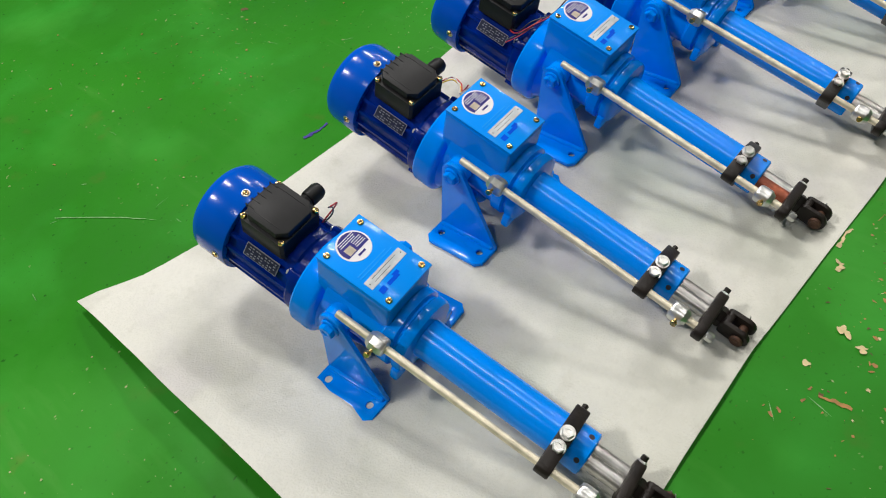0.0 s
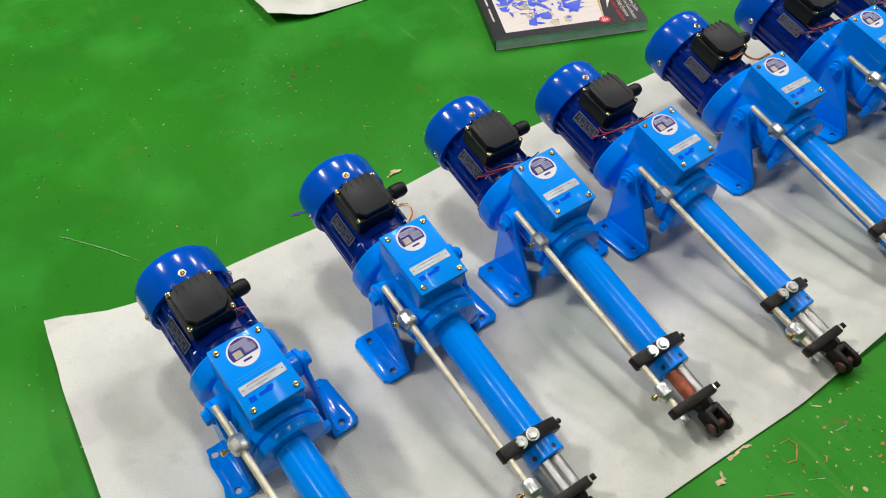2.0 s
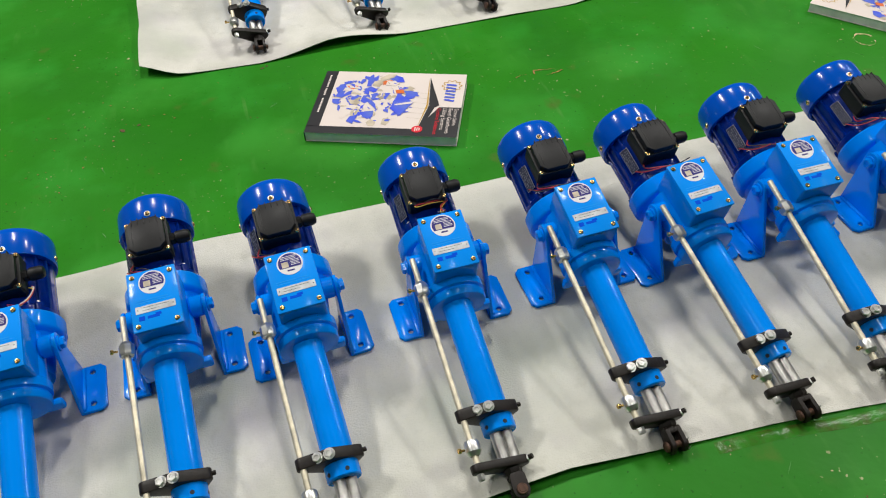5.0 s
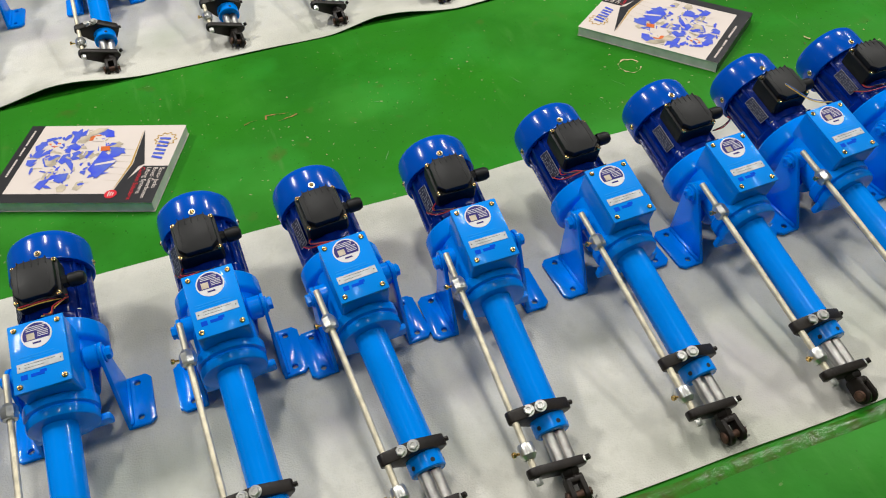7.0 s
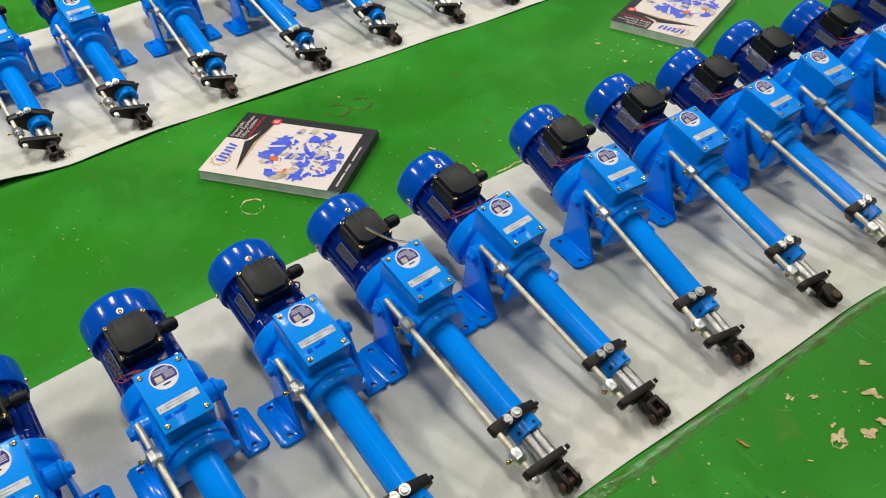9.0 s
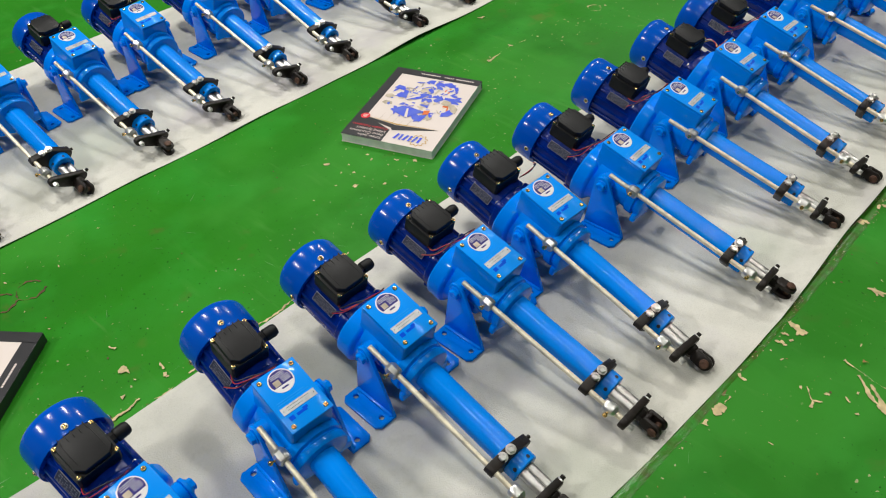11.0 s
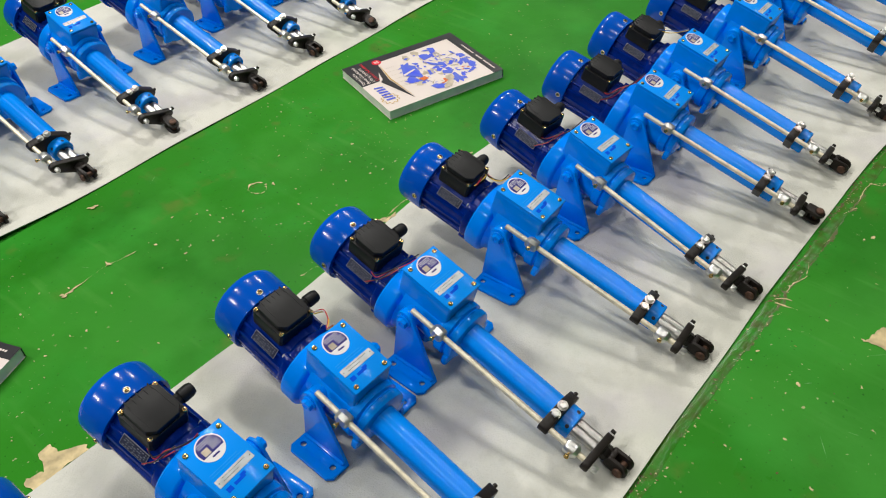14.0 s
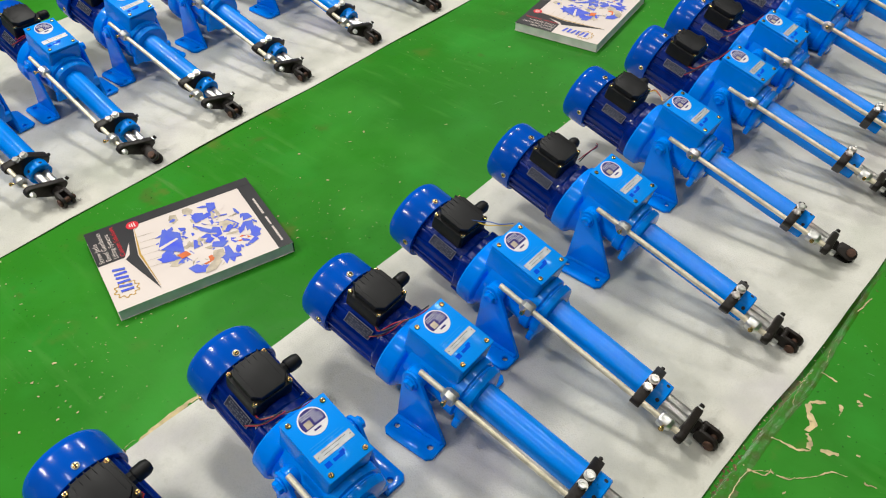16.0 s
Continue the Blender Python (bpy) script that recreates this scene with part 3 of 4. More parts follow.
        thumb = put(join(rod(0.0016, 0, 0.006, 8), put(rod(0.0034, 0.0055, 0.0095, 10), at(0, 0, 0))), along("x"))
        mounted("collar_screw", put(thumb, at(ROD_X, y - 0.001, ROD_Z) @ Matrix.Rotation(radians(200), 4, "Y") @ at(0.0108, 0, 0)), M_BRASS, c, "small brass collar screw")
    # piston
    for px, r in ((-0.0068, 0.0082), (0.0072, 0.0076)):
        mounted("piston_rod", put(rod(r, -0.284, -0.2390, 18), at(TUBE_X + px, 0, TUBE_Z + (0.002 if px < 0 else -0.001))), M_CHROME, unit, "polished steel piston rod")
    arm_ = hull_of([(ROD_X, ROD_Z - 0.004, 0.0098), (TUBE_X, TUBE_Z, 0.0160), (TUBE_X + 0.014, TUBE_Z + 0.004, 0.0085)])
    arm = mounted("drive_arm", prism(arm_, -0.287, -0.2755, bevel=0.0022), M_OXIDE, unit, "black oxide steel drive arm", 40)
    mounted("arm_bolt", put(put(hex_head(0.0050, 0.0080), pose(0, 0, 0, 90)), at(ROD_X, -0.288, ROD_Z - 0.003)), M_ZINC, arm, "bright zinc bolt")
    mounted("lock_nut", put(put(hex_head(0.0050, 0.004), pose(0, 0, 0, 0, 60, 0)), at(TUBE_X + 0.0195, -0.281, TUBE_Z + 0.006)), M_ZINC, arm)
    mounted("set_screw", put(put(rod(0.0035, 0, 0.0075, 10), along("z") ), at(TUBE_X + 0.021, -0.281, TUBE_Z + 0.007) @ pose(0, 0, 0, 0, 55, 0)), M_OXIDE, arm)
    # clevis, free to turn on the piston
    fork = lathe([(0, -0.284), (0.0115, -0.285), (0.0115, -0.292), (0.0095, -0.295), (0.0105, -0.299), (0, -0.299)], 6)
    side = []
    for s in (-1, 1):
        ch = prism(hull_of([(-0.3165, 0, 0.0110), (-0.299, 0.005, 0.005), (-0.299, -0.005, 0.005)]), 0.0052 * s, 0.0112 * s, bevel=0.0012)
        put(ch, Matrix(((0, 1, 0, 0), (1, 0, 0, 0), (0, 0, 1, 0), (0, 0, 0, 1))))
        bmesh.ops.recalc_face_normals(ch, faces=ch.faces[:])
        side.append(ch)
    web = box(-0.0108, 0.0108, -0.303, -0.296, -0.0095, 0.0095, 0.002)
    clevis = part("clevis", join(fork, web, *side), M_OXIDE, unit, "black oxide steel fork clevis", 40)
    clevis.matrix_basis = T @ at(TUBE_X, 0, TUBE_Z)
    pin = put(join(rod(0.0048, -0.0165, 0.0155, 14), rod(0.0072, -0.0160, -0.0122, 16, 0.001)), along("x"))
    part("clevis_pin", put(pin, at(0, -0.3165, 0)), M_RUST, clevis, "brown rusty clevis pin")
    cot = sweep([(0.014, -0.3145, 0.010), (0.014, -0.3165, 0.003), (0.0145, -0.3180, -0.007), (0.018, -0.3240, -0.0105), (0.022, -0.3215, -0.009)], 0.0007)
    part("split_pin", cot, M_ZINC, clevis, "thin bright split pin")
    # brackets
    for s in (-1, 1):
        tri = hull_of([(0.0, 0.099, 0.0155), (0.026, 0.006, 0.004), (-0.047, 0.006, 0.004)])
        web_ = prism([(y, z) for y, z in tri], 0.0, 0.005, bevel=0.001)
        put(web_, Matrix(((0, 1, 0, 0), (1, 0, 0, 0), (0, 0, 1, 0), (0, 0, 0, 1))))
        foot = prism([(-0.0, -0.051), (0.029, -0.051), (0.036, -0.044), (0.036, 0.024), (0.029, 0.031), (0.0, 0.031)], 0.0, 0.005,
                     [(0.0175, -0.038, 0.0042), (0.0175, 0.019, 0.0042)], bevel=0.0008)
        put(foot, Matrix(((1, 0, 0, 0), (0, 0, 1, 0), (0, 1, 0, 0), (0, 0, 0, 1))))
        fillet = box(-0.001, 0.009, -0.048, 0.028, 0.003, 0.009, 0.003)
        br = join(web_, foot, fillet)
        put(br, at(s * 0.0510, 0, 0) @ Matrix.Diagonal((s, 1, 1, 1)))
        bmesh.ops.recalc_face_normals(br, faces=br.faces[:])
        bracket = part("bracket", br, M_BLUE, unit, "light blue enamelled steel foot bracket", 40)
        bolt = put(put(join(rod(0.0110, 0, 0.003, 18, 0.001), put(hex_head(0.0085, 0.006), pose(0, 0.003, 0, -90))), pose(0, 0, 0, 0, 0, -90 * s)), at(s * 0.0558, 0, 0.099))
        part("pivot_bolt", bolt, M_BLUE, bracket)
    return unit


ONCE = {}


def material_once(name, color):
    if name not in ONCE:
        ONCE[name] = material(name, color, 0.4)
    return ONCE[name]


model = build_actuator()
SHEET_TOP = 0.0045

# row nearest the path: place along the row, offset and turn of each
ROW_A = [(0.021, -0.030, 6.1), (0.246, 0.011, 3.4), (0.443, 0.023, 2.3), (0.623, -0.000, 3.4), (0.837, 0.007, 1.0), (1.041, 0.011, 2.3), (1.212, 0.003, 4.7), (1.388, -0.001, 0.2), (1.585, 0.004, 2.4), (1.767, -0.006, 2.5), (1.937, 0.002, 3.9), (2.108, 0.010, 3.4), (2.320, 0.007, -4.0), (2.504, 0.002, -1.3), (2.682, -0.010, 0.2), (2.846, -0.003, -2.9), (3.038, -0.024, 1.5), (3.245, -0.010, 3.6), (3.441, -0.011, -1.4), (3.619, -0.013, -1.4), (3.838, -0.007, 2.8), (4.033, -0.014, -3.6), (4.235, -0.022, 2.5), (4.418, -0.008, 0.2), (4.642, -0.020, 0.5), (4.877, -0.011, 0.5), (5.086, -0.015, 1.0), (5.261, -0.003, 0.0), (5.456, -0.007, 1.5), (5.655, -0.003, 0.5), (5.859, -0.008, 1.0), (6.057, -0.003, 0.5), (6.257, -0.003, 1.2)]
ROW_B = [(0.655, 1.165, -0.5), (0.919, 1.165, 1.0), (1.171, 1.163, 1.5), (1.397, 1.162, 0.5), (1.630, 1.161, 1.0), (1.807, 1.161, 1.9), (2.020, 1.158, -0.8), (2.217, 1.140, 3.2), (2.424, 1.138, 0.6), (2.607, 1.132, 1.2), (2.779, 1.130, 0.5), (2.973, 1.130, 0.0), (3.141, 1.123, -2.4), (3.334, 1.108, 4.2), (3.532, 1.101, 0.6), (3.738, 1.106, -0.4), (3.949, 1.090, 0.8), (4.133, 1.100, 0.4), (4.318, 1.087, -1.2), (4.499, 1.096, 1.8), (4.689, 1.094, 1.2), (4.907, 1.092, 0.8), (5.117, 1.092, 1.0), (5.317, 1.092, 0.6), (5.517, 1.092, 1.0), (5.717, 1.092, 0.5), (5.917, 1.092, 1.0), (6.117, 1.092, 0.8), (6.317, 1.092, 1.0)]
rnd = random.Random(7)


def wires(unit, kind, rng):
    """Loose leads between the terminal box and the gear housing."""
    x0 = rng.uniform(-0.006, 0.006)
    paths = {
        "loop": [((0.030, 0.114, 0.128), (0.037, 0.104, 0.137), (0.030, 0.088, 0.136), (0.016, 0.078, 0.134), (0.012, 0.066, 0.150))],
        "over": [((0.024, 0.112, 0.130), (-0.002, 0.103, 0.150), (-0.022, 0.098, 0.152), (-0.030, 0.100, 0.150)), ((0.026, 0.112, 0.128), (0.012, 0.098, 0.140), (0.008, 0.080, 0.138), (0.006, 0.066, 0.152))],
        "side": [((-0.030, 0.115, 0.118), (-0.035, 0.100, 0.126), (-0.020, 0.090, 0.131), (0.000, 0.078, 0.134), (0.010, 0.067, 0.150)), ((-0.044, 0.110, 0.110), (-0.034, 0.094, 0.122), (-0.012, 0.084, 0.133))],
        "up": [((0.026, 0.105, 0.128), (0.030, 0.096, 0.150), (0.026, 0.088, 0.170), (0.018, 0.086, 0.178))],
        "long": [((-0.010, 0.146, 0.150), (-0.004, 0.120, 0.153), (0.010, 0.098, 0.152), (0.018, 0.082, 0.148), (0.020, 0.066, 0.152))],
    }[kind]
    colours = {"loop": (2, 4, 0), "over": (2, 0, 1), "side": (0, 1), "up": (1, 0), "long": (2, 3)}[kind]
    for p in paths:
        for k, c in enumerate(colours):
            off = Vector((0.0017 * k + x0, 0.0012 * k, 0.0013 * (k % 2)))
            pts = [Vector(q) + Vector((0, 0, -0.020 * min(1, max(0, (q[1] - 0.066) / 0.03)))) + off * (0.4 + 0.6 * i / len(p)) + Vector((rng.uniform(-1, 1), rng.uniform(-1, 1), rng.uniform(-0.3, 1))) * 0.0022 for i, q in enumerate(p)]
            mounted("lead_wire", sweep(pts, 0.00085, 5), M_WIRES[c], unit, ("red", "black", "yellow", "blue", "white")[c] + " insulated lead wire")


CLEVIS_TURN = (0, 0, 0, 0, 90, 0, 0, 0, 0, 25, 0, 0, 15, 90, 0, 35, 90, 0, 20, 0, 0, 0, 90, 0, 0, 60)
KINDS = ("up", "loop", "side", "side", "over", "side", "side", "side", "side", "up", "long", "side", "side", "side", "side", "up", "side", "side", "loop", "side", "over", "side", "side", "long")
places = [(x, y, a, "row of actuators on the sheet by the aisle") for x, y, a in ROW_A] + [(x, y, a, "second row of actuators") for x, y, a in ROW_B]
for n, (x, y, a, group) in enumerate(places):
    m = pose(x, y, SHEET_TOP - 0.001, 0, 0, a)
    if n == 0:
        unit = model
        unit.matrix_basis = m
    else:
        unit = copy_thing(model, m)
    tagged(unit, "light blue electric linear actuator with dark blue motor on felt", "actuator", group)
units = [o for o in scene.objects if o.parent is None and o.name.startswith("linear_actuator")]
for n, unit in enumerate(units):
    for o in unit.children:
        if o.name.startswith("clevis"):
            o.matrix_basis = T @ at(TUBE_X, 0, TUBE_Z) @ Matrix.Rotation(radians(CLEVIS_TURN[n % len(CLEVIS_TURN)] + rnd.uniform(-6, 6)), 4, "Y")
    kind = KINDS[n % len(KINDS)]
    wires(unit, kind, rnd)
    told = {"up": "wires rising beside its terminal box", "loop": "wires looped over its motor", "over": "wires lying across its motor",
            "long": "long loose wires behind its gear cover", "side": "short wires beside its blue motor"}[kind]
    if n == 2:
        told = "a rust-red piston rod"
        for o in unit.children:
            if o.name.startswith("piston_rod"):
                o.data = o.data.copy()
                o.data.materials[0] = M_RUSTRED
                break
    tagged(unit, "light blue linear actuator with " + told)


# ---- catalogues ----
def words(text, size, mat, name, parent, m, label):
    cu = bpy.data.curves.new(name, "FONT")
    cu.body, cu.size, cu.align_x = text, size, "LEFT"
    tmp = bpy.data.objects.new("tmp", cu)
    scene.collection.objects.link(tmp)
    bpy.context.view_layer.update()
    me = bpy.data.meshes.new_from_object(tmp.evaluated_get(bpy.context.evaluated_depsgraph_get()))
    bpy.data.objects.remove(tmp)
    me.materials.clear()
    me.materials.append(mat)
    ob = new(name, me)
    ob.parent, ob.matrix_basis = parent, m
    return tagged(ob, label)


def flat_shape(pts, z, index):
    bm = bmesh.new()
    fc = bm.faces.new([bm.verts.new((x, y, z)) for x, y in pts])
    if fc.normal.z < 0 or sum(pts[i - 1][0] * pts[i][1] - pts[i][0] * pts[i - 1][1] for i in range(len(pts))) < 0:
        fc.normal_flip()
    return inked(bm, index)


BW, BH, BT = 0.210, 0.290, 0.020


def build_catalogue():
    """Built flat with its foot towards -y; the centre of its underside is the origin."""
    book = new("catalogue")
    w, h = BW / 2, BH / 2
    part("page_block", box(-w + 0.001, w - 0.0015, -h + 0.001, h - 0.001, 0.0006, BT - 0.0006, 0.0003), M_PAGES, book, "thick block of pale pages", 0)
    part("back_cover", box(-w, w, -h, h, 0, 0.0006), M_PAPERW, book, smooth=0)
    z = BT + 0.0003
    cover = box(-w, w, -h, h, BT - 0.0006, BT)
    art = [flat_shape([(w * 0.79, -h), (w, -h), (w, h), (w * 0.10, h), (w * 0.10, h * 0.70), (w * 0.79, h * 0.46)], z, 1),
           flat_shape([(-w, -h), (w * 0.8, -h), (w * 0.8, -h * 0.83), (-w, -h * 0.83)], z, 1),
           flat_shape([(-w * 0.86, h * 0.50), (w * 0.05, h * 0.70), (w * 0.12, h * 0.64), (w * 0.80, h * 0.52), (w * 0.80, h * 0.47), (w * 0.05, h * 0.56)], z + 0.0002, 1),
           flat_shape([(-w * 0.86, h * 0.49), (w * 0.05, h * 0.55), (w * 0.80, h * 0.46), (w * 0.05, h * 0.525)], z + 0.0003, 5)]
    r = random.Random(11)
    for k in range(150):
        a, d = r.uniform(0, 6.28), math.sqrt(r.random())
        cx, cy = w * (-0.10 + 0.76 * d * math.cos(a)), h * (-0.20 + 0.58 * d * math.sin(a))
        s, el, ang = 0.0028 + 0.0135 * r.random() ** 1.9, r.uniform(0.55, 1.7), r.uniform(0, 3.1)
        c = r.choice((2, 2, 2, 3, 3, 2, 0, 2)) if k > 2 else 4
        pts = []
        for i in range(r.choice((4, 4, 5, 6))):
            b = 6.283 * i / 5 + r.uniform(-0.3, 0.3)
            px, py = s * el * math.cos(b), s / el * math.sin(b) * 0.8
            pts.append((cx + px * math.cos(ang) - py * math.sin(ang), cy + px * math.sin(ang) + py * math.cos(ang)))
        hullp = hull_of([(px, py, 1e-5) for px, py in pts], 3)
        art.append(flat_shape(hullp, z + 0.000004 * k, c))
    art.append(flat_shape([(-w * 0.30, h * 0.10), (-w * 0.02, h * 0.34), (w * 0.42, h * 0.20), (w * 0.20, h * 0.04)], z + 0.0009, 2))
    art.append(flat_shape([(-w * 0.05, h * 0.33), (w * 0.02, h * 0.33), (w * 0.10, h * 0.10), (w * 0.06, h * 0.09)], z + 0.0010, 0))
    art.append(flat_shape([(-w * 0.42, h * 0.16), (-w * 0.30, h * 0.19), (-w * 0.28, h * 0.08), (-w * 0.40, h * 0.05)], z + 0.0011, 4))
    for k in range(6):
        x = w * (-0.35 + 0.16 * k)
        art.append(flat_shape([(x, h * 0.3), (x + 0.0006, h * 0.3), (x + 0.004, h * 0.55), (x + 0.0034, h * 0.55)], z, 3))
    front = part("front_cover", join(cover, *art), [M_PAPERW, M_INK, M_PRINTB, M_PRINTT, M_PRINTO, M_PRINTG], book, "white and black printed cover with blue machine pictures", 0)
    gear = bmesh.new()
    outer, inner = [], []
    for k in range(40):
        a = 2 * math.pi * k / 40
        ro = 0.0205 if (k // 2) % 2 else 0.0165
        outer.append(gear.verts.new((ro * math.cos(a), ro * math.sin(a), 0)))
        inner.append(gear.verts.new(((ro - 0.0022) * math.cos(a), (ro - 0.0022) * math.sin(a), 0)))
    for k in range(40):
        gear.faces.new((outer[k], outer[(k + 1) % 40], inner[(k + 1) % 40], inner[k]))
    part("gear_emblem", put(gear, at(-w * 0.60, h * 0.82, z + 0.0002)), M_PRINTG, front, "golden gear outline", 0)
    bars = [put(box(-0.0026, 0.0026, -0.010, 0.010, 0, 0.0002), at(-w * 0.62 + 0.0105 * k, h * 0.815, z + 0.0005) @ pose(0, 0, 0, 0, 0, -14 if k % 2 else -4)) for k in range(6)]
    for bar in bars:
        part("brand_bar", bar, M_PRINTB, front, smooth=0)
    part("badge", put(put(rod(0.0105, 0, 0.0003, 24, 0.0001), along("z")), at(w * 0.80, h * 0.47, z + 0.0004)), M_PRINTR, front, "round red printed badge", 0)
    part("spine_wrap", box(-w, w, -h - 0.0008, -h + 0.0008, 0, BT, 0.0002), M_INK, book, "black folded spine of the cover", 0)
    for k in range(3):
        part("badge_bar", box(w * 0.80 - 0.006 + 0.001 * k, w * 0.80 + 0.006 - 0.001 * k, h * 0.47 - 0.0045 + 0.0038 * k, h * 0.47 - 0.0025 + 0.0038 * k, z + 0.0007, z + 0.0009), M_PAPERW, front, smooth=0)
    for k, (tx, mt) in enumerate((("Screw Jacks", M_PAPERW), ("Bevel Gearboxes", M_PAPERW), ("Lifting Systems", M_PAPERW), ("Custom Solutions", M_PRINTR))):
        words(tx, 0.0115, mt, "cover_text", front, at(w * 0.14, h * (0.915 - 0.078 * k), z + 0.0006), "printed cover line")
    line = [box(-w * 0.85 + 0.0048 * k, -w * 0.85 + 0.0048 * k + 0.0036, -h * 0.93, -h * 0.905, z, z + 0.0003) for k in range(27) if k not in (9, 15, 16)]
    part("small_print", join(*line), M_PAPERW, front, "line of small white print", 0)
    return book


catalogue = build_catalogue()
BOOKS = [(0.864, 0.530, -112.2), (2.006, 0.544, 38.4), (3.046, 0.506, 110.7), (4.202, 0.510, 73.0), (5.321, 0.471, 99.0), (4.249, 1.560, 102.8)]
for n, (bx, by, turn) in enumerate(BOOKS):
    m = pose(bx, by, 0.0005, 0, 0, turn)
    b = catalogue if n == 0 else copy_thing(catalogue, m)
    b.matrix_basis = m
    tagged(b, "thick printed catalogue lying face up on the green floor", "catalogue", "catalogues on the floor")


# ---- floor wear ----
def blotches(name, label, mat, spots, seed, z):
    """Flat ragged flakes; spots: centre x, y, spread along x and y, count, smallest and largest size."""
    r = random.Random(seed)
    verts, faces = [], []
    for cx, cy, sx, sy, count, lo, hi in spots:
        for _ in range(count):
            x, y = cx + r.gauss(0, 0.5) * sx, cy + r.gauss(0, 0.5) * sy
            s, el, ang, k = lo + (hi - lo) * r.random() ** 2.2, r.uniform(0.28, 0.85), r.uniform(0, 6.3), r.randint(8, 13)
            start = len(verts)
            for i in range(k):
                b = 6.283 * i / k
                q = s * r.uniform(0.45, 1.1)
                px, py = q * math.cos(b), q * el * math.sin(b)
                verts.append((x + px * math.cos(ang) - py * math.sin(ang), y + px * math.sin(ang) + py * math.cos(ang), z + r.random() * 0.0003))
            faces.append(list(range(start, start + k)))
    me = bpy.data.meshes.new(name)
    me.from_pydata(verts, [], faces)
    me.materials.append(mat)
    return tagged(new(name, me), label, "floor wear", kind="stuff")


blotches("paint_fleck", "tiny cream flecks where green floor paint is worn through", M_CREAM,
         [(2.877, 0.444, 0.16, 0.09, 30, 0.002, 0.009), (2.150, 0.620, 0.5, 0.12, 26, 0.001, 0.005), (3.667, 0.494, 0.5, 0.12, 26, 0.001, 0.005), (1.200, -0.500, 2.0, 0.2, 26, 0.001, 0.004),
          (4.367, 0.514, 0.7, 0.18, 34, 0.001, 0.005), (0.600, 0.500, 1.6, 0.4, 50, 0.0008, 0.0025), (0.300, 0.600, 0.3, 0.25, 60, 0.0005, 0.0022), (-0.300, 0.400, 0.5, 0.5, 14, 0.0008, 0.0025), (1.500, 0.550, 0.8, 0.3, 30, 0.0008, 0.003),
          (4.067, -0.380, 0.9, 0.012, 420, 0.0004, 0.0022), (3.267, -0.372, 0.5, 0.012, 320, 0.0004, 0.0022), (0.550, -0.440, 0.4, 0.07, 60, 0.0005, 0.003), (3.967, 0.414, 0.5, 0.14, 130, 0.0006, 0.004), (2.400, 0.275, 0.5, 0.006, 14, 0.001, 0.005), (2.967, -0.506, 0.6, 0.1, 14, 0.001, 0.006),
          (0.600, -0.450, 0.7, 0.07, 60, 0.0008, 0.006), (2.200, -0.460, 1.0, 0.08, 50, 0.0008, 0.005), (4.167, -0.486, 1.2, 0.1, 90, 0.0008, 0.006), (2.583, 0.417, 2.4, 0.16, 90, 0.0006, 0.0022), (3.267, 0.474, 0.4, 0.1, 16, 0.001, 0.006)], 3, 0.0008)
blotches("brown_stain", "brown rusty stains on the green floor", M_BROWN,
         [(0.360, 0.650, 0.02, 0.02, 2, 0.004, 0.010), (3.267, -0.372, 0.45, 0.018, 420, 0.0006, 0.0034),
          (4.167, -0.372, 0.8, 0.008, 480, 0.0008, 0.004), (0.600, -0.430, 0.5, 0.06, 60, 0.0006, 0.003), (3.567, -0.476, 2.0, 0.09, 70, 0.0006, 0.0035), (2.500, 0.500, 3.0, 0.2, 70, 0.0006, 0.0028), (0.330, -0.400, 0.08, 0.04, 14, 0.0006, 0.003), (0.500, -0.400, 0.5, 0.06, 20, 0.001, 0.006), (0.640, 0.770, 0.02, 0.01, 2, 0.005, 0.008), (3.707, 0.504, 0.012, 0.01, 3, 0.002, 0.006)], 5, 0.0006)


def bare_patches(spots, seed):
    """Places where the paint has come off: centre and reach; each has a ragged rim of its own."""
    r = random.Random(seed)
    verts, faces = [], []
    for n, (cx, cy, reach) in enumerate(spots):
        k, start, el, turn = 22, len(verts), r.uniform(0.45, 0.8), r.uniform(0, 3.14)
        ph = [r.uniform(0, 6.3) for _ in range(4)]
        for i in range(k):
            b = 6.283 * i / k
            q = reach * (0.72 + 0.24 * math.sin(2 * b + ph[0]) + 0.22 * math.sin(3 * b + ph[1]) + 0.14 * math.sin(5 * b + ph[2]) + r.uniform(-0.12, 0.12))
            px, py = q * math.cos(b), q * el * math.sin(b)
            verts.append((cx + px * math.cos(turn) - py * math.sin(turn), cy + px * math.sin(turn) + py * math.cos(turn), 0.0015 + 0.00004 * n))
        faces.append(list(range(start, start + k)))
    me = bpy.data.meshes.new("bare_patch")
    me.from_pydata(verts, [], faces)
    me.materials.append(M_CREAM)
    return tagged(new("bare_patch", me), "cream patches of bare screed where green paint flaked off", "floor wear", kind="stuff")


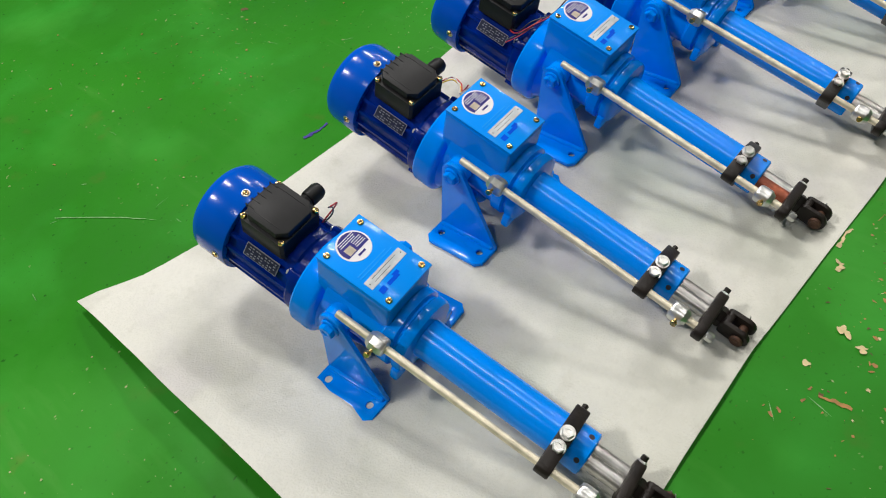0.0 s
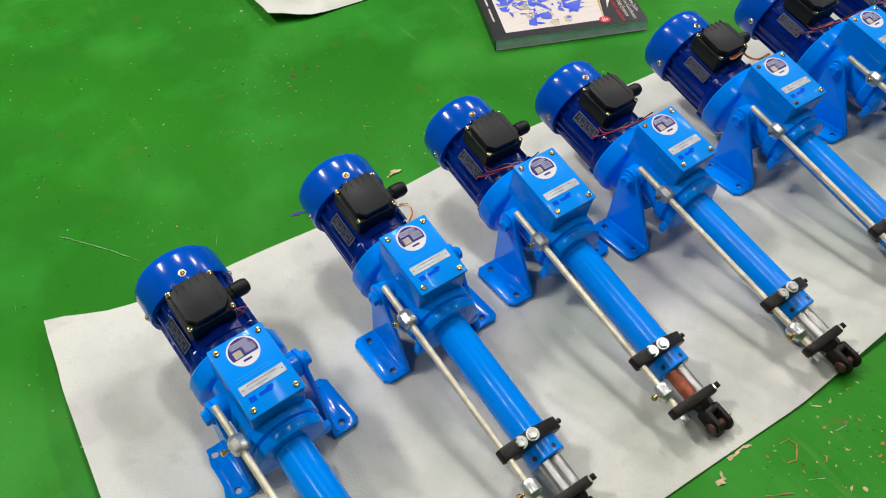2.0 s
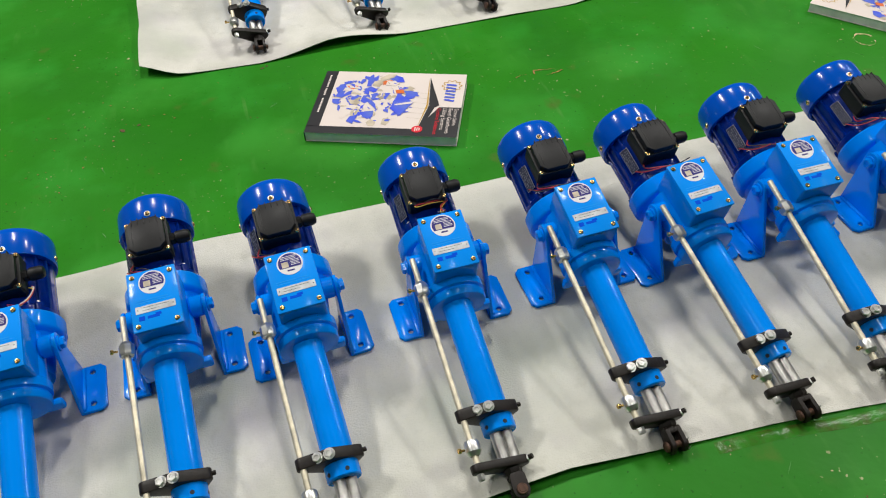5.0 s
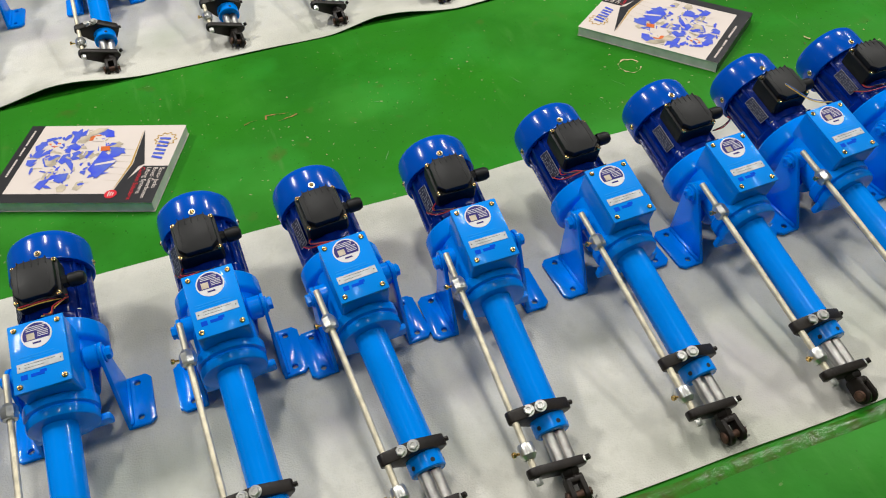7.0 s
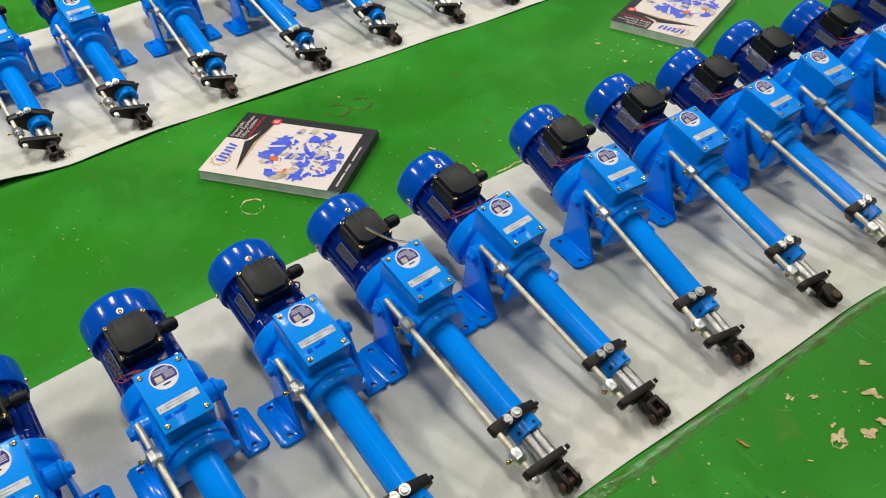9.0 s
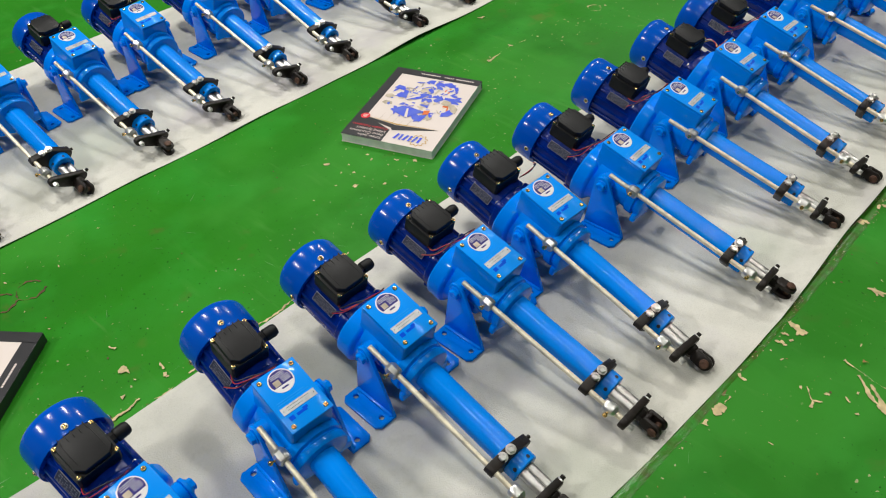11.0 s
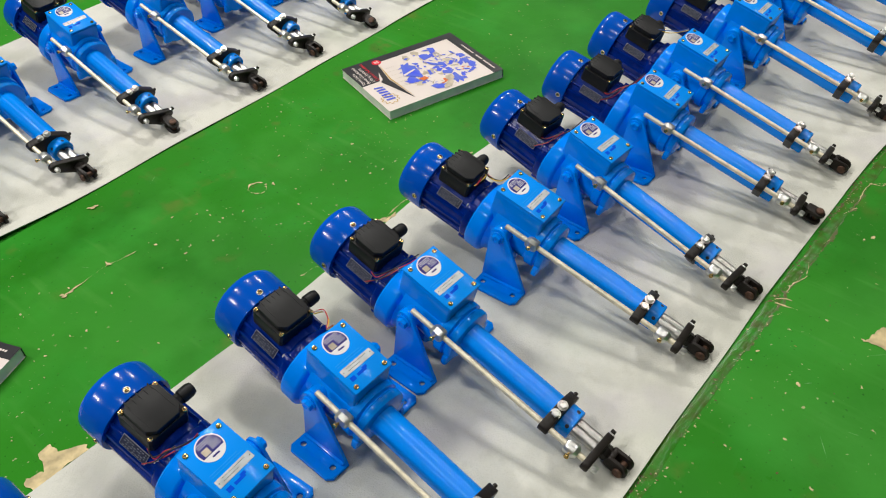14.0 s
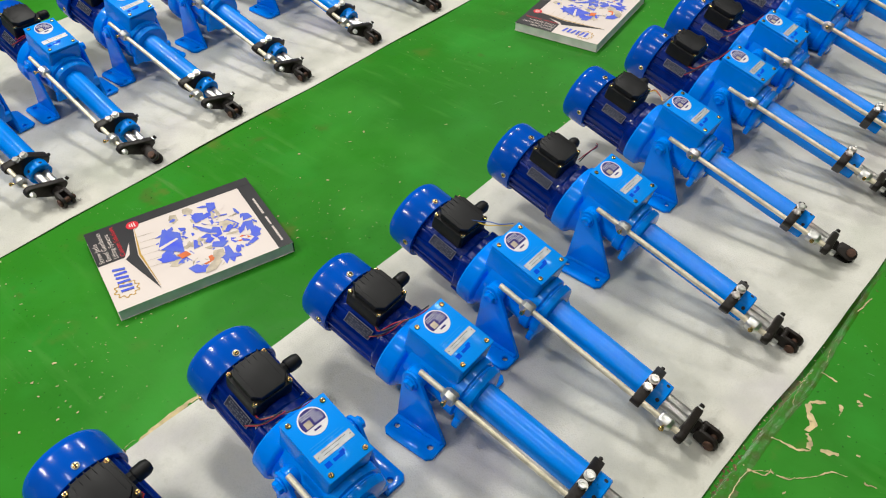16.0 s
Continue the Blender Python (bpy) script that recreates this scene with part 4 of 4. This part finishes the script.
bare_patches([(2.986, -0.405, 0.013), (2.966, -0.391, 0.006), (2.946, -0.394, 0.008), (3.305, -0.373, 0.012), (3.146, -0.462, 0.014), (3.374, -0.386, 0.008), (2.291, -0.402, 0.006), (2.320, -0.422, 0.008),
              (2.290, -0.482, 0.016), (2.300, -0.467, 0.006), (2.389, -0.464, 0.012), (2.329, -0.503, 0.014), (2.358, -0.503, 0.011), (2.045, -0.385, 0.006), (2.428, -0.426, 0.008), (0.411, -0.354, 0.008),
              (0.331, -0.396, 0.010), (0.321, -0.419, 0.008), (3.484, 0.693, 0.010), (3.325, 0.529, 0.007), (3.414, 0.538, 0.007), (3.736, 0.481, 0.006), (0.368, 0.299, 0.011), (3.757, 0.244, 0.009), (3.807, 0.239, 0.009)], 22)


def flaked_patch(points, mat, label):
    """One large flake-off with the given rim, its edge roughened."""
    r = random.Random(77)
    rim = []
    for (x0, y0), (x1, y1) in zip(points, points[1:] + points[:1]):
        for k in range(4):
            rim.append((x0 + (x1 - x0) * k / 4 + r.gauss(0, 0.0011), y0 + (y1 - y0) * k / 4 + r.gauss(0, 0.0011), 0.0012))
    me = bpy.data.meshes.new("bare_patch")
    me.from_pydata(rim, [], [list(range(len(rim)))])
    me.materials.append(mat)
    if me.polygons[0].normal.z < 0:
        me.flip_normals()
    return tagged(new("bare_patch", me), label, "floor wear", kind="stuff")


flaked_patch([(3.101, 0.255), (3.108, 0.261), (3.131, 0.253), (3.138, 0.284), (3.156, 0.287), (3.158, 0.267), (3.188, 0.249), (3.187, 0.238), (3.148, 0.237), (3.105, 0.237)],
             M_CREAM, "large tan patch of bare screed beside the felt sheet")


flaked_patch([(1.823, -0.422), (1.850, -0.417), (1.883, -0.421), (1.926, -0.420), (1.920, -0.436), (1.883, -0.434), (1.847, -0.436)], M_CREAM, "long cream patch of bare screed in the green paint")

flaked_patch([(4.023, -0.506), (4.027, -0.515), (4.047, -0.519), (4.064, -0.523), (4.077, -0.536), (4.070, -0.543), (4.057, -0.542), (4.040, -0.550), (4.034, -0.562), (4.023, -0.561), (4.022, -0.547), (4.026, -0.532), (4.022, -0.518)], M_CREAM, "ragged cream patch of bare screed in the green paint")
flaked_patch([(3.924, 0.244), (3.948, 0.248), (3.987, 0.249), (4.006, 0.241), (3.964, 0.235), (3.923, 0.234)], M_CREAM, "ragged tan patch of bare screed beside the felt sheet")
flaked_patch([(3.737, 0.255), (3.757, 0.259), (3.760, 0.249), (3.773, 0.240), (3.745, 0.235), (3.737, 0.236)], M_CREAM, "ragged tan patch of bare screed beside the felt sheet")
flaked_patch([(3.778, 0.246), (3.790, 0.246), (3.808, 0.239), (3.786, 0.237)], M_CREAM, "ragged tan patch of bare screed beside the felt sheet")


def paint_ridge(x0, x1, line, seed):
    """A low wrinkled ridge of thick floor paint along the edge of the sheet."""
    n, across = int((x1 - x0) / 0.006), 9
    lx, ly = zip(*line)
    bm = bmesh.new()
    rows = []
    for i in range(n + 1):
        x = x0 + (x1 - x0) * i / n
        mid = float(np.interp(x, lx, ly)) - 0.014 + 0.004 * noise.noise((x * 9, seed, 0))
        row = []
        for j in range(across):
            v = j / (across - 1) * 2 - 1
            lift = max(0.0, 0.5 + noise.noise((x * 14, seed + 5, 0))) * (1 - v * v)
            y = mid + v * 0.009
            row.append(bm.verts.new((x, y, 0.0002 + 0.0022 * lift + 0.0009 * (1 - v * v) * noise.noise((x * 90, y * 60, seed)))))
        rows.append(row)
    for a, b in zip(rows, rows[1:]):
        for j in range(across - 1):
            bm.faces.new((a[j], b[j], b[j + 1], a[j + 1]))
    return tagged(part("paint_ridge", bm, M_RIDGE, smooth=60), "low wrinkled glossy ridge of thick green floor paint", "floor wear", kind="stuff")


M_RIDGE = material("thick_green_paint", (0.024, 0.190, 0.012), 0.24, vary=0.3, scale=50, bump=0.55, bump_scale=110, spec=0.25, second=(0.060, 0.085, 0.014))
paint_ridge(1.100, 4.950, [(0.908, -0.311), (1.178, -0.322), (1.416, -0.345), (1.987, -0.344), (2.565, -0.348), (3.075, -0.363), (3.474, -0.356), (3.975, -0.360), (4.377, -0.370), (4.578, -0.381), (4.928, -0.374)], 2.0)


def crack(points, width, mat, name, label, seed, rough=1.0):
    """A ragged strip through the points, of uneven width."""
    r = random.Random(seed)
    bm = bmesh.new()
    rows = []
    wander, swell = 0.0, 0.5
    for (x0, y0), (x1, y1) in zip(points, points[1:]):
        d = math.hypot(x1 - x0, y1 - y0)
        nx, ny = -(y1 - y0) / d, (x1 - x0) / d
        steps = max(3, int(d / 0.0025))
        for k in range(steps):
            u = k / steps
            wander = wander * 0.9 + r.gauss(0, 0.0009) * rough
            swell = min(1.0, max(-0.25, swell + r.gauss(0, 0.16)))
            w = width * max(0.06, swell) * r.uniform(0.6, 1.0)
            x, y = x0 + (x1 - x0) * u + nx * wander, y0 + (y1 - y0) * u + ny * wander
            rows.append((bm.verts.new((x - nx * w, y - ny * w, 0.0010)), bm.verts.new((x + nx * w * 0.7, y + ny * w * 0.7, 0.0010)), swell > -0.1))
    for a, b in zip(rows, rows[1:]):
        if a[2]:
            bm.faces.new((a[0], b[0], b[1], a[1]))
    bmesh.ops.recalc_face_normals(bm, faces=bm.faces[:])
    for fc in bm.faces:
        if fc.normal.z < 0:
            fc.normal_flip()
    return tagged(part(name, bm, mat, smooth=0), label, "floor wear", kind="stuff")


CRACKED = "ragged crack in the floor paint showing cream screed"
crack([(3.597, 0.257), (3.767, 0.250), (3.908, 0.250), (4.048, 0.245)], 0.0055, M_CREAM, "floor_crack", CRACKED, 6)
crack([(3.325, 0.529), (3.414, 0.539), (3.464, 0.524)], 0.003, M_CREAM, "floor_crack", CRACKED, 7)
crack([(2.296, 0.258), (2.418, 0.258), (2.519, 0.258)], 0.003, M_CREAM, "floor_crack", CRACKED, 8)
M_SOIL = material("soiled_paint", (0.040, 0.130, 0.014), 0.4, vary=0.5, scale=70, bump=0.7, bump_scale=160, second=(0.100, 0.062, 0.016))
M_DIRT = material("brown_dirt", (0.150, 0.075, 0.022), 0.6, vary=0.5, scale=90, bump=0.7, bump_scale=160, second=(0.045, 0.105, 0.016))
for k, ln in enumerate(([(2.996, -0.370), (3.275, -0.371), (3.523, -0.368), (3.734, -0.372)], [(3.675, -0.369), (3.925, -0.372), (4.176, -0.374), (4.427, -0.382), (4.878, -0.380)], [(3.875, -0.378), (4.076, -0.384), (4.377, -0.390)])):
    crack(ln, (0.012, 0.012, 0.009)[k], M_SOIL, "soiled_strip", "brown crumbly dirt on the floor along the felt edge", 60 + k).location.z = -0.00085 + 0.0001 * k
SCRAPE_GLINT = "pale scrapes and painted glints on the green floor paint"
crack([(-0.113, 0.462), (-0.063, 0.396), (-0.007, 0.312)], 0.0012, M_SCRATCH, "floor_scrape", SCRAPE_GLINT, 11, 0.25)
crack([(3.148, -0.490), (3.139, -0.554)], 0.0025, M_SCRATCH, "floor_scrape", SCRAPE_GLINT, 12, 0.25)
crack([(3.331, -0.414), (3.331, -0.513)], 0.0012, M_SCRATCH, "floor_scrape", SCRAPE_GLINT, 13, 0.25)
M_OCHRE = material("ochre_wear", (0.34, 0.17, 0.045), 0.6, vary=0.5, scale=80)
blotches("ochre_stain", "small ochre worn spots in the green floor paint", M_OCHRE,
         [(0.451, -0.419, 0.35, 0.06, 90, 0.0006, 0.0045), (0.247, 0.625, 0.25, 0.22, 110, 0.0005, 0.0032), (0.996, 0.555, 1.2, 0.3, 60, 0.0005, 0.0025), (2.564, -0.459, 1.2, 0.08, 60, 0.0006, 0.003)], 15, 0.0007)
WORN = "ochre worn streak in the green floor paint"
crack([(1.137, 0.557), (1.151, 0.564), (1.164, 0.562)], 0.003, M_OCHRE, "floor_wear", WORN, 41, 0.5)
crack([(1.178, 0.558), (1.181, 0.571), (1.205, 0.565), (1.227, 0.564), (1.238, 0.553), (1.208, 0.546), (1.193, 0.545), (1.178, 0.558)], 0.0035, M_OCHRE, "floor_wear", WORN, 42, 0.5)
crack([(0.246, -0.410), (0.253, -0.424), (0.256, -0.443)], 0.003, M_OCHRE, "floor_wear", WORN, 43, 0.8)
crack([(0.193, 0.306), (0.236, 0.296)], 0.005, material_once("violet_ink", (0.030, 0.020, 0.22)), "ink_mark", "violet blue ink mark on the green floor", 16)
for cx, cy, rr, mt in ((1.877, 0.450, 0.022, M_CREAM), (2.165, 0.639, 0.024, M_BROWN), (2.215, 0.633, 0.024, M_BROWN), (3.710, 0.496, 0.017, M_CREAM)):
    crack([(cx + rr * math.cos(a), cy + rr * math.sin(a)) for a in np.linspace(0.300, 5.900, 14)], 0.005, mt, "floor_ring", "ring-shaped worn mark in the green floor paint", 31)


# pale green for scraped paint, and for glints drawn as colour
M_PALE = material("pale_scrape_and_glint", (0.30, 0.50, 0.22), 0.4, vary=0.3, scale=60)
crack([(4.410, -0.393), (4.427, -0.415), (4.433, -0.433), (4.457, -0.467)], 0.0035, M_CREAM, "floor_crack", CRACKED, 100, 0.6)
crack([(4.410, -0.393), (4.391, -0.390), (4.360, -0.393), (4.335, -0.394)], 0.0014, M_CREAM, "floor_crack", CRACKED, 101, 0.6)
crack([(4.327, -0.397), (4.298, -0.386), (4.264, -0.386), (4.236, -0.385)], 0.0032, M_CREAM, "floor_crack", CRACKED, 102, 0.6)
crack([(4.215, -0.390), (4.191, -0.382), (4.158, -0.386), (4.137, -0.384), (4.107, -0.392)], 0.0018, M_CREAM, "floor_crack", CRACKED, 103, 0.6)
crack([(4.106, -0.393), (4.086, -0.389), (4.066, -0.381), (4.047, -0.384)], 0.0018, M_CREAM, "floor_crack", CRACKED, 104, 0.6)
crack([(4.017, -0.377), (4.022, -0.397), (4.023, -0.414)], 0.0045, M_CREAM, "floor_crack", CRACKED, 105, 0.6)
crack([(4.003, -0.394), (3.979, -0.380), (3.953, -0.373)], 0.0030, M_CREAM, "floor_crack", CRACKED, 106, 0.6)
crack([(4.028, -0.376), (4.035, -0.388), (4.037, -0.399)], 0.0018, M_CREAM, "floor_crack", CRACKED, 107, 0.6)
crack([(4.334, -0.463), (4.330, -0.475), (4.329, -0.486)], 0.0034, M_CREAM, "floor_crack", CRACKED, 108, 0.6)
crack([(4.818, -0.404), (4.782, -0.398), (4.726, -0.395), (4.684, -0.394), (4.643, -0.401)], 0.0016, M_CREAM, "floor_crack", CRACKED, 109, 0.6)
crack([(4.628, -0.395), (4.596, -0.387), (4.561, -0.388), (4.533, -0.396), (4.517, -0.392)], 0.0014, M_CREAM, "floor_crack", CRACKED, 110, 0.6)
crack([(4.578, -0.427), (4.564, -0.410), (4.548, -0.413), (4.535, -0.428), (4.514, -0.428)], 0.0070, M_CREAM, "floor_crack", CRACKED, 111, 0.6)
crack([(4.514, -0.428), (4.505, -0.440), (4.489, -0.442)], 0.0075, M_CREAM, "floor_crack", CRACKED, 112, 0.6)
crack([(4.474, -0.392), (4.479, -0.407), (4.480, -0.427), (4.491, -0.444)], 0.0030, M_CREAM, "floor_crack", CRACKED, 113, 0.6)
crack([(4.500, -0.451), (4.502, -0.462), (4.509, -0.475)], 0.0060, M_CREAM, "floor_crack", CRACKED, 114, 0.6)
crack([(4.588, -0.444), (4.571, -0.449), (4.546, -0.449)], 0.0065, M_CREAM, "floor_crack", CRACKED, 115, 0.6)
crack([(4.411, -0.391), (4.418, -0.411), (4.433, -0.415), (4.427, -0.423)], 0.0040, M_CREAM, "floor_crack", CRACKED, 116, 0.6)
crack([(4.427, -0.423), (4.431, -0.436), (4.440, -0.446)], 0.0020, M_CREAM, "floor_crack", CRACKED, 117, 0.6)
crack([(4.627, -0.461), (4.628, -0.474)], 0.0050, M_CREAM, "floor_crack", CRACKED, 118, 0.6)
crack([(4.488, -0.512), (4.491, -0.530)], 0.0050, M_CREAM, "floor_crack", CRACKED, 119, 0.6)
crack([(4.628, -0.395), (4.625, -0.409), (4.623, -0.428)], 0.0022, M_CREAM, "floor_crack", CRACKED, 120, 0.6)
crack([(4.438, -0.445), (4.459, -0.465), (4.476, -0.475), (4.485, -0.495)], 0.0018, M_CREAM, "floor_crack", CRACKED, 121, 0.6)
crack([(3.370, -0.448), (3.375, -0.460)], 0.0026, M_CREAM, "floor_crack", CRACKED, 125, 0.6)
crack([(3.335, -0.410), (3.337, -0.459), (3.337, -0.517)], 0.0007, M_SCRATCH, "floor_scrape", SCRAPE_GLINT, 127, 0.3)
crack([(3.140, -0.483), (3.139, -0.521), (3.139, -0.536), (3.139, -0.557)], 0.0022, M_PALE, "floor_scrape", SCRAPE_GLINT, 128, 0.3)
for k, (ln, wd) in enumerate([
    ([(2.849, -0.376), (2.845, -0.382), (2.846, -0.394)], 0.0080), ([(2.802, -0.388), (2.782, -0.388)], 0.0064), ([(2.782, -0.388), (2.768, -0.386), (2.755, -0.386)], 0.0130),
    ([(2.744, -0.384), (2.731, -0.387)], 0.0073), ([(2.995, -0.384), (2.988, -0.401), (2.987, -0.419)], 0.0073), ([(2.943, -0.399), (2.945, -0.407)], 0.0055),
    ([(2.961, -0.403), (2.958, -0.408)], 0.0064), ([(2.966, -0.388), (2.963, -0.393)], 0.0059), ([(2.921, -0.389), (2.921, -0.393)], 0.0046),
    ([(2.915, -0.410), (2.914, -0.413)], 0.0055), ([(2.891, -0.461), (2.877, -0.472), (2.869, -0.481), (2.856, -0.484)], 0.0046), ([(2.872, -0.479), (2.878, -0.494)], 0.0049),
    ([(2.975, -0.481), (2.970, -0.501), (2.966, -0.516), (2.963, -0.533), (2.960, -0.548), (2.958, -0.562)], 0.0066), ([(2.960, -0.509), (2.944, -0.525), (2.925, -0.545)], 0.0049), ([(2.954, -0.529), (2.942, -0.543), (2.932, -0.554), (2.913, -0.568)], 0.0094),
    ([(2.928, -0.544), (2.924, -0.557)], 0.0055), ([(2.946, -0.558), (2.955, -0.567)], 0.0080), ([(2.958, -0.585), (2.957, -0.593), (2.943, -0.600)], 0.0134),
    ([(2.959, -0.601), (2.955, -0.610), (2.951, -0.619)], 0.0080), ([(3.145, -0.446), (3.148, -0.462), (3.151, -0.480)], 0.0055), ([(2.926, -0.520), (2.926, -0.524)], 0.0049),
    ([(2.909, -0.511), (2.901, -0.522)], 0.0032), ([(2.888, -0.533), (2.894, -0.538)], 0.0032), ([(2.228, 0.349), (2.234, 0.336), (2.231, 0.313), (2.234, 0.294)], 0.0133),
    ([(2.199, 0.295), (2.209, 0.294)], 0.0080), ([(2.276, 0.311), (2.273, 0.292)], 0.0052), ([(2.268, 0.286), (2.275, 0.282)], 0.0091),
    ([(2.166, 0.267), (2.177, 0.269), (2.195, 0.269), (2.220, 0.273)], 0.0041), ([(2.232, 0.254), (2.244, 0.250), (2.267, 0.251), (2.286, 0.250)], 0.0049), ([(2.241, 0.405), (2.248, 0.390)], 0.0046),
    ([(3.361, -0.375), (3.363, -0.383)], 0.0090), ([(3.380, -0.384), (3.392, -0.390)], 0.0090), ([(3.436, -0.389), (3.422, -0.403)], 0.0064),
    ([(3.498, -0.377), (3.517, -0.385)], 0.0094), ([(3.474, -0.386), (3.500, -0.394), (3.531, -0.397)], 0.0032), ([(3.300, -0.366), (3.309, -0.369)], 0.0087),
    ([(3.394, -0.420), (3.388, -0.427)], 0.0062)]):
    crack(ln, wd, M_CREAM, "floor_crack", CRACKED, 160 + k, 0.6).location.z = 0.0002 + 0.00004 * k
for k, (ln, wd) in enumerate([
    ([(2.809, -0.376), (2.794, -0.379)], 0.0070), ([(2.218, 0.256), (2.227, 0.255)], 0.0057), ([(3.177, -0.372), (3.234, -0.369), (3.297, -0.370), (3.360, -0.368), (3.409, -0.372), (3.463, -0.372)], 0.0067)]):
    crack(ln, wd, M_DIRT, "soiled_strip", "brown crumbly dirt on the floor along the felt edge", 240 + k, 0.8).location.z = -0.0004
for k, (ln, wd) in enumerate([
    ([(2.989, -0.502), (2.992, -0.516)], 0.0110), ([(2.974, -0.600), (2.976, -0.615)], 0.0100)]):
    crack(ln, wd, M_OCHRE, "floor_wear", WORN, 230 + k, 0.4).location.z = 0.0022
for k, (ln, wd) in enumerate([
    ([(3.353, -0.433), (3.342, -0.471)], 0.0029)]):
    crack(ln, wd, M_PALE, "floor_scrape", SCRAPE_GLINT, 235 + k, 0.3)
crack([(2.278, -0.481), (2.272, -0.487), (2.276, -0.496), (2.291, -0.496), (2.293, -0.484)], 0.0060, M_CREAM, "floor_crack", CRACKED, 129, 0.6)
crack([(2.319, -0.501), (2.324, -0.508), (2.342, -0.507), (2.352, -0.504)], 0.0075, M_CREAM, "floor_crack", CRACKED, 130, 0.6)
crack([(2.387, -0.460), (2.398, -0.464), (2.389, -0.474), (2.398, -0.478)], 0.0050, M_CREAM, "floor_crack", CRACKED, 131, 0.6)
crack([(2.424, -0.424), (2.429, -0.432), (2.440, -0.438)], 0.0040, M_CREAM, "floor_crack", CRACKED, 132, 0.6)
crack([(2.291, -0.407), (2.300, -0.405), (2.309, -0.406)], 0.0050, M_CREAM, "floor_crack", CRACKED, 133, 0.6)
crack([(2.322, -0.421), (2.325, -0.429)], 0.0055, M_CREAM, "floor_crack", CRACKED, 134, 0.6)
crack([(2.278, -0.409), (2.276, -0.415)], 0.0030, M_CREAM, "floor_crack", CRACKED, 135, 0.6)
crack([(2.037, -0.385), (2.039, -0.390)], 0.0030, M_CREAM, "floor_crack", CRACKED, 136, 0.6)
crack([(0.433, -0.341), (0.449, -0.342), (0.457, -0.341), (0.470, -0.344)], 0.0050, M_CREAM, "floor_crack", CRACKED, 137, 0.6)
crack([(0.401, -0.355), (0.409, -0.356), (0.410, -0.362)], 0.0050, M_CREAM, "floor_crack", CRACKED, 138, 0.6)
crack([(0.614, -0.352), (0.620, -0.354), (0.621, -0.360)], 0.0040, M_OCHRE, "floor_wear", WORN, 139, 0.3)
crack([(0.533, -0.334), (0.546, -0.338), (0.553, -0.341)], 0.0026, M_OCHRE, "floor_wear", WORN, 140, 0.3)
crack([(0.563, -0.344), (0.574, -0.353)], 0.0012, M_CREAM, "floor_crack", CRACKED, 141, 0.6)
crack([(0.495, -0.358), (0.509, -0.359), (0.511, -0.369), (0.495, -0.383), (0.483, -0.379), (0.486, -0.368)], 0.0014, M_OCHRE, "floor_wear", WORN, 142, 0.3)
crack([(0.434, -0.394), (0.449, -0.401), (0.465, -0.408)], 0.0020, M_OCHRE, "floor_wear", WORN, 143, 0.3)
# these two strokes are glints of the glossy paint, put in as pale colour
crack([(0.560, -0.381), (0.579, -0.384)], 0.0012, M_PALE, "floor_scrape", SCRAPE_GLINT, 144, 0.3)
crack([(0.486, -0.406), (0.505, -0.416)], 0.0012, M_PALE, "floor_scrape", SCRAPE_GLINT, 145, 0.3)


def scratches(seed, count):
    r = random.Random(seed)
    verts, faces = [], []
    for _ in range(count):
        x, y = r.uniform(-0.6, 5.6), r.choice((r.uniform(0.28, 0.78), r.uniform(0.28, 0.78), r.uniform(-0.7, -0.38)))
        a, ln, w = r.uniform(0, 3.14), r.uniform(0.006, 0.035), r.uniform(0.0002, 0.0006)
        c, s = math.cos(a), math.sin(a)
        k = len(verts)
        verts += [(x, y, 0.0007), (x + c * ln * 0.5 - s * w, y + s * ln * 0.5 + c * w, 0.0007), (x + c * ln, y + s * ln, 0.0007), (x + c * ln * 0.5 + s * w, y + s * ln * 0.5 - c * w, 0.0007)]
        faces.append((k + 3, k + 2, k + 1, k))
    me = bpy.data.meshes.new("scratch")
    me.from_pydata(verts, [], faces)
    me.materials.append(M_SCRATCH)
    return tagged(new("scratch", me), "thin pale scratches in the green floor paint", "floor wear", kind="stuff")


scratches(9, 150)


def wood_splinter(p, q):
    """A thin flat sliver of wood lying between two places."""
    a, b = Vector((*p, 0.0)), Vector((*q, 0.0))
    d = (b - a).length
    bm = prism([(0, 0.0), (d * 0.25, -0.0016), (d * 0.8, -0.0019), (d, -0.0004), (d * 0.93, 0.0017), (d * 0.4, 0.0021), (d * 0.1, 0.0010)], 0, 0.0022, bevel=0.0004)
    put(bm, at(a.x, a.y, 0.0003) @ Matrix.Rotation(math.atan2((b - a).y, (b - a).x), 4, "Z") @ pose(0, 0, 0.0022, -90))
    tagged(part("wood_splinter", bm, M_WOOD, smooth=0), "small orange-brown splinter of wood on the green floor", "splinter")


M_WOOD = material("split_wood", (0.42, 0.19, 0.05), 0.7, vary=0.4, scale=120, bump=0.4, bump_scale=400)
wood_splinter((2.179, -0.404), (2.183, -0.424))
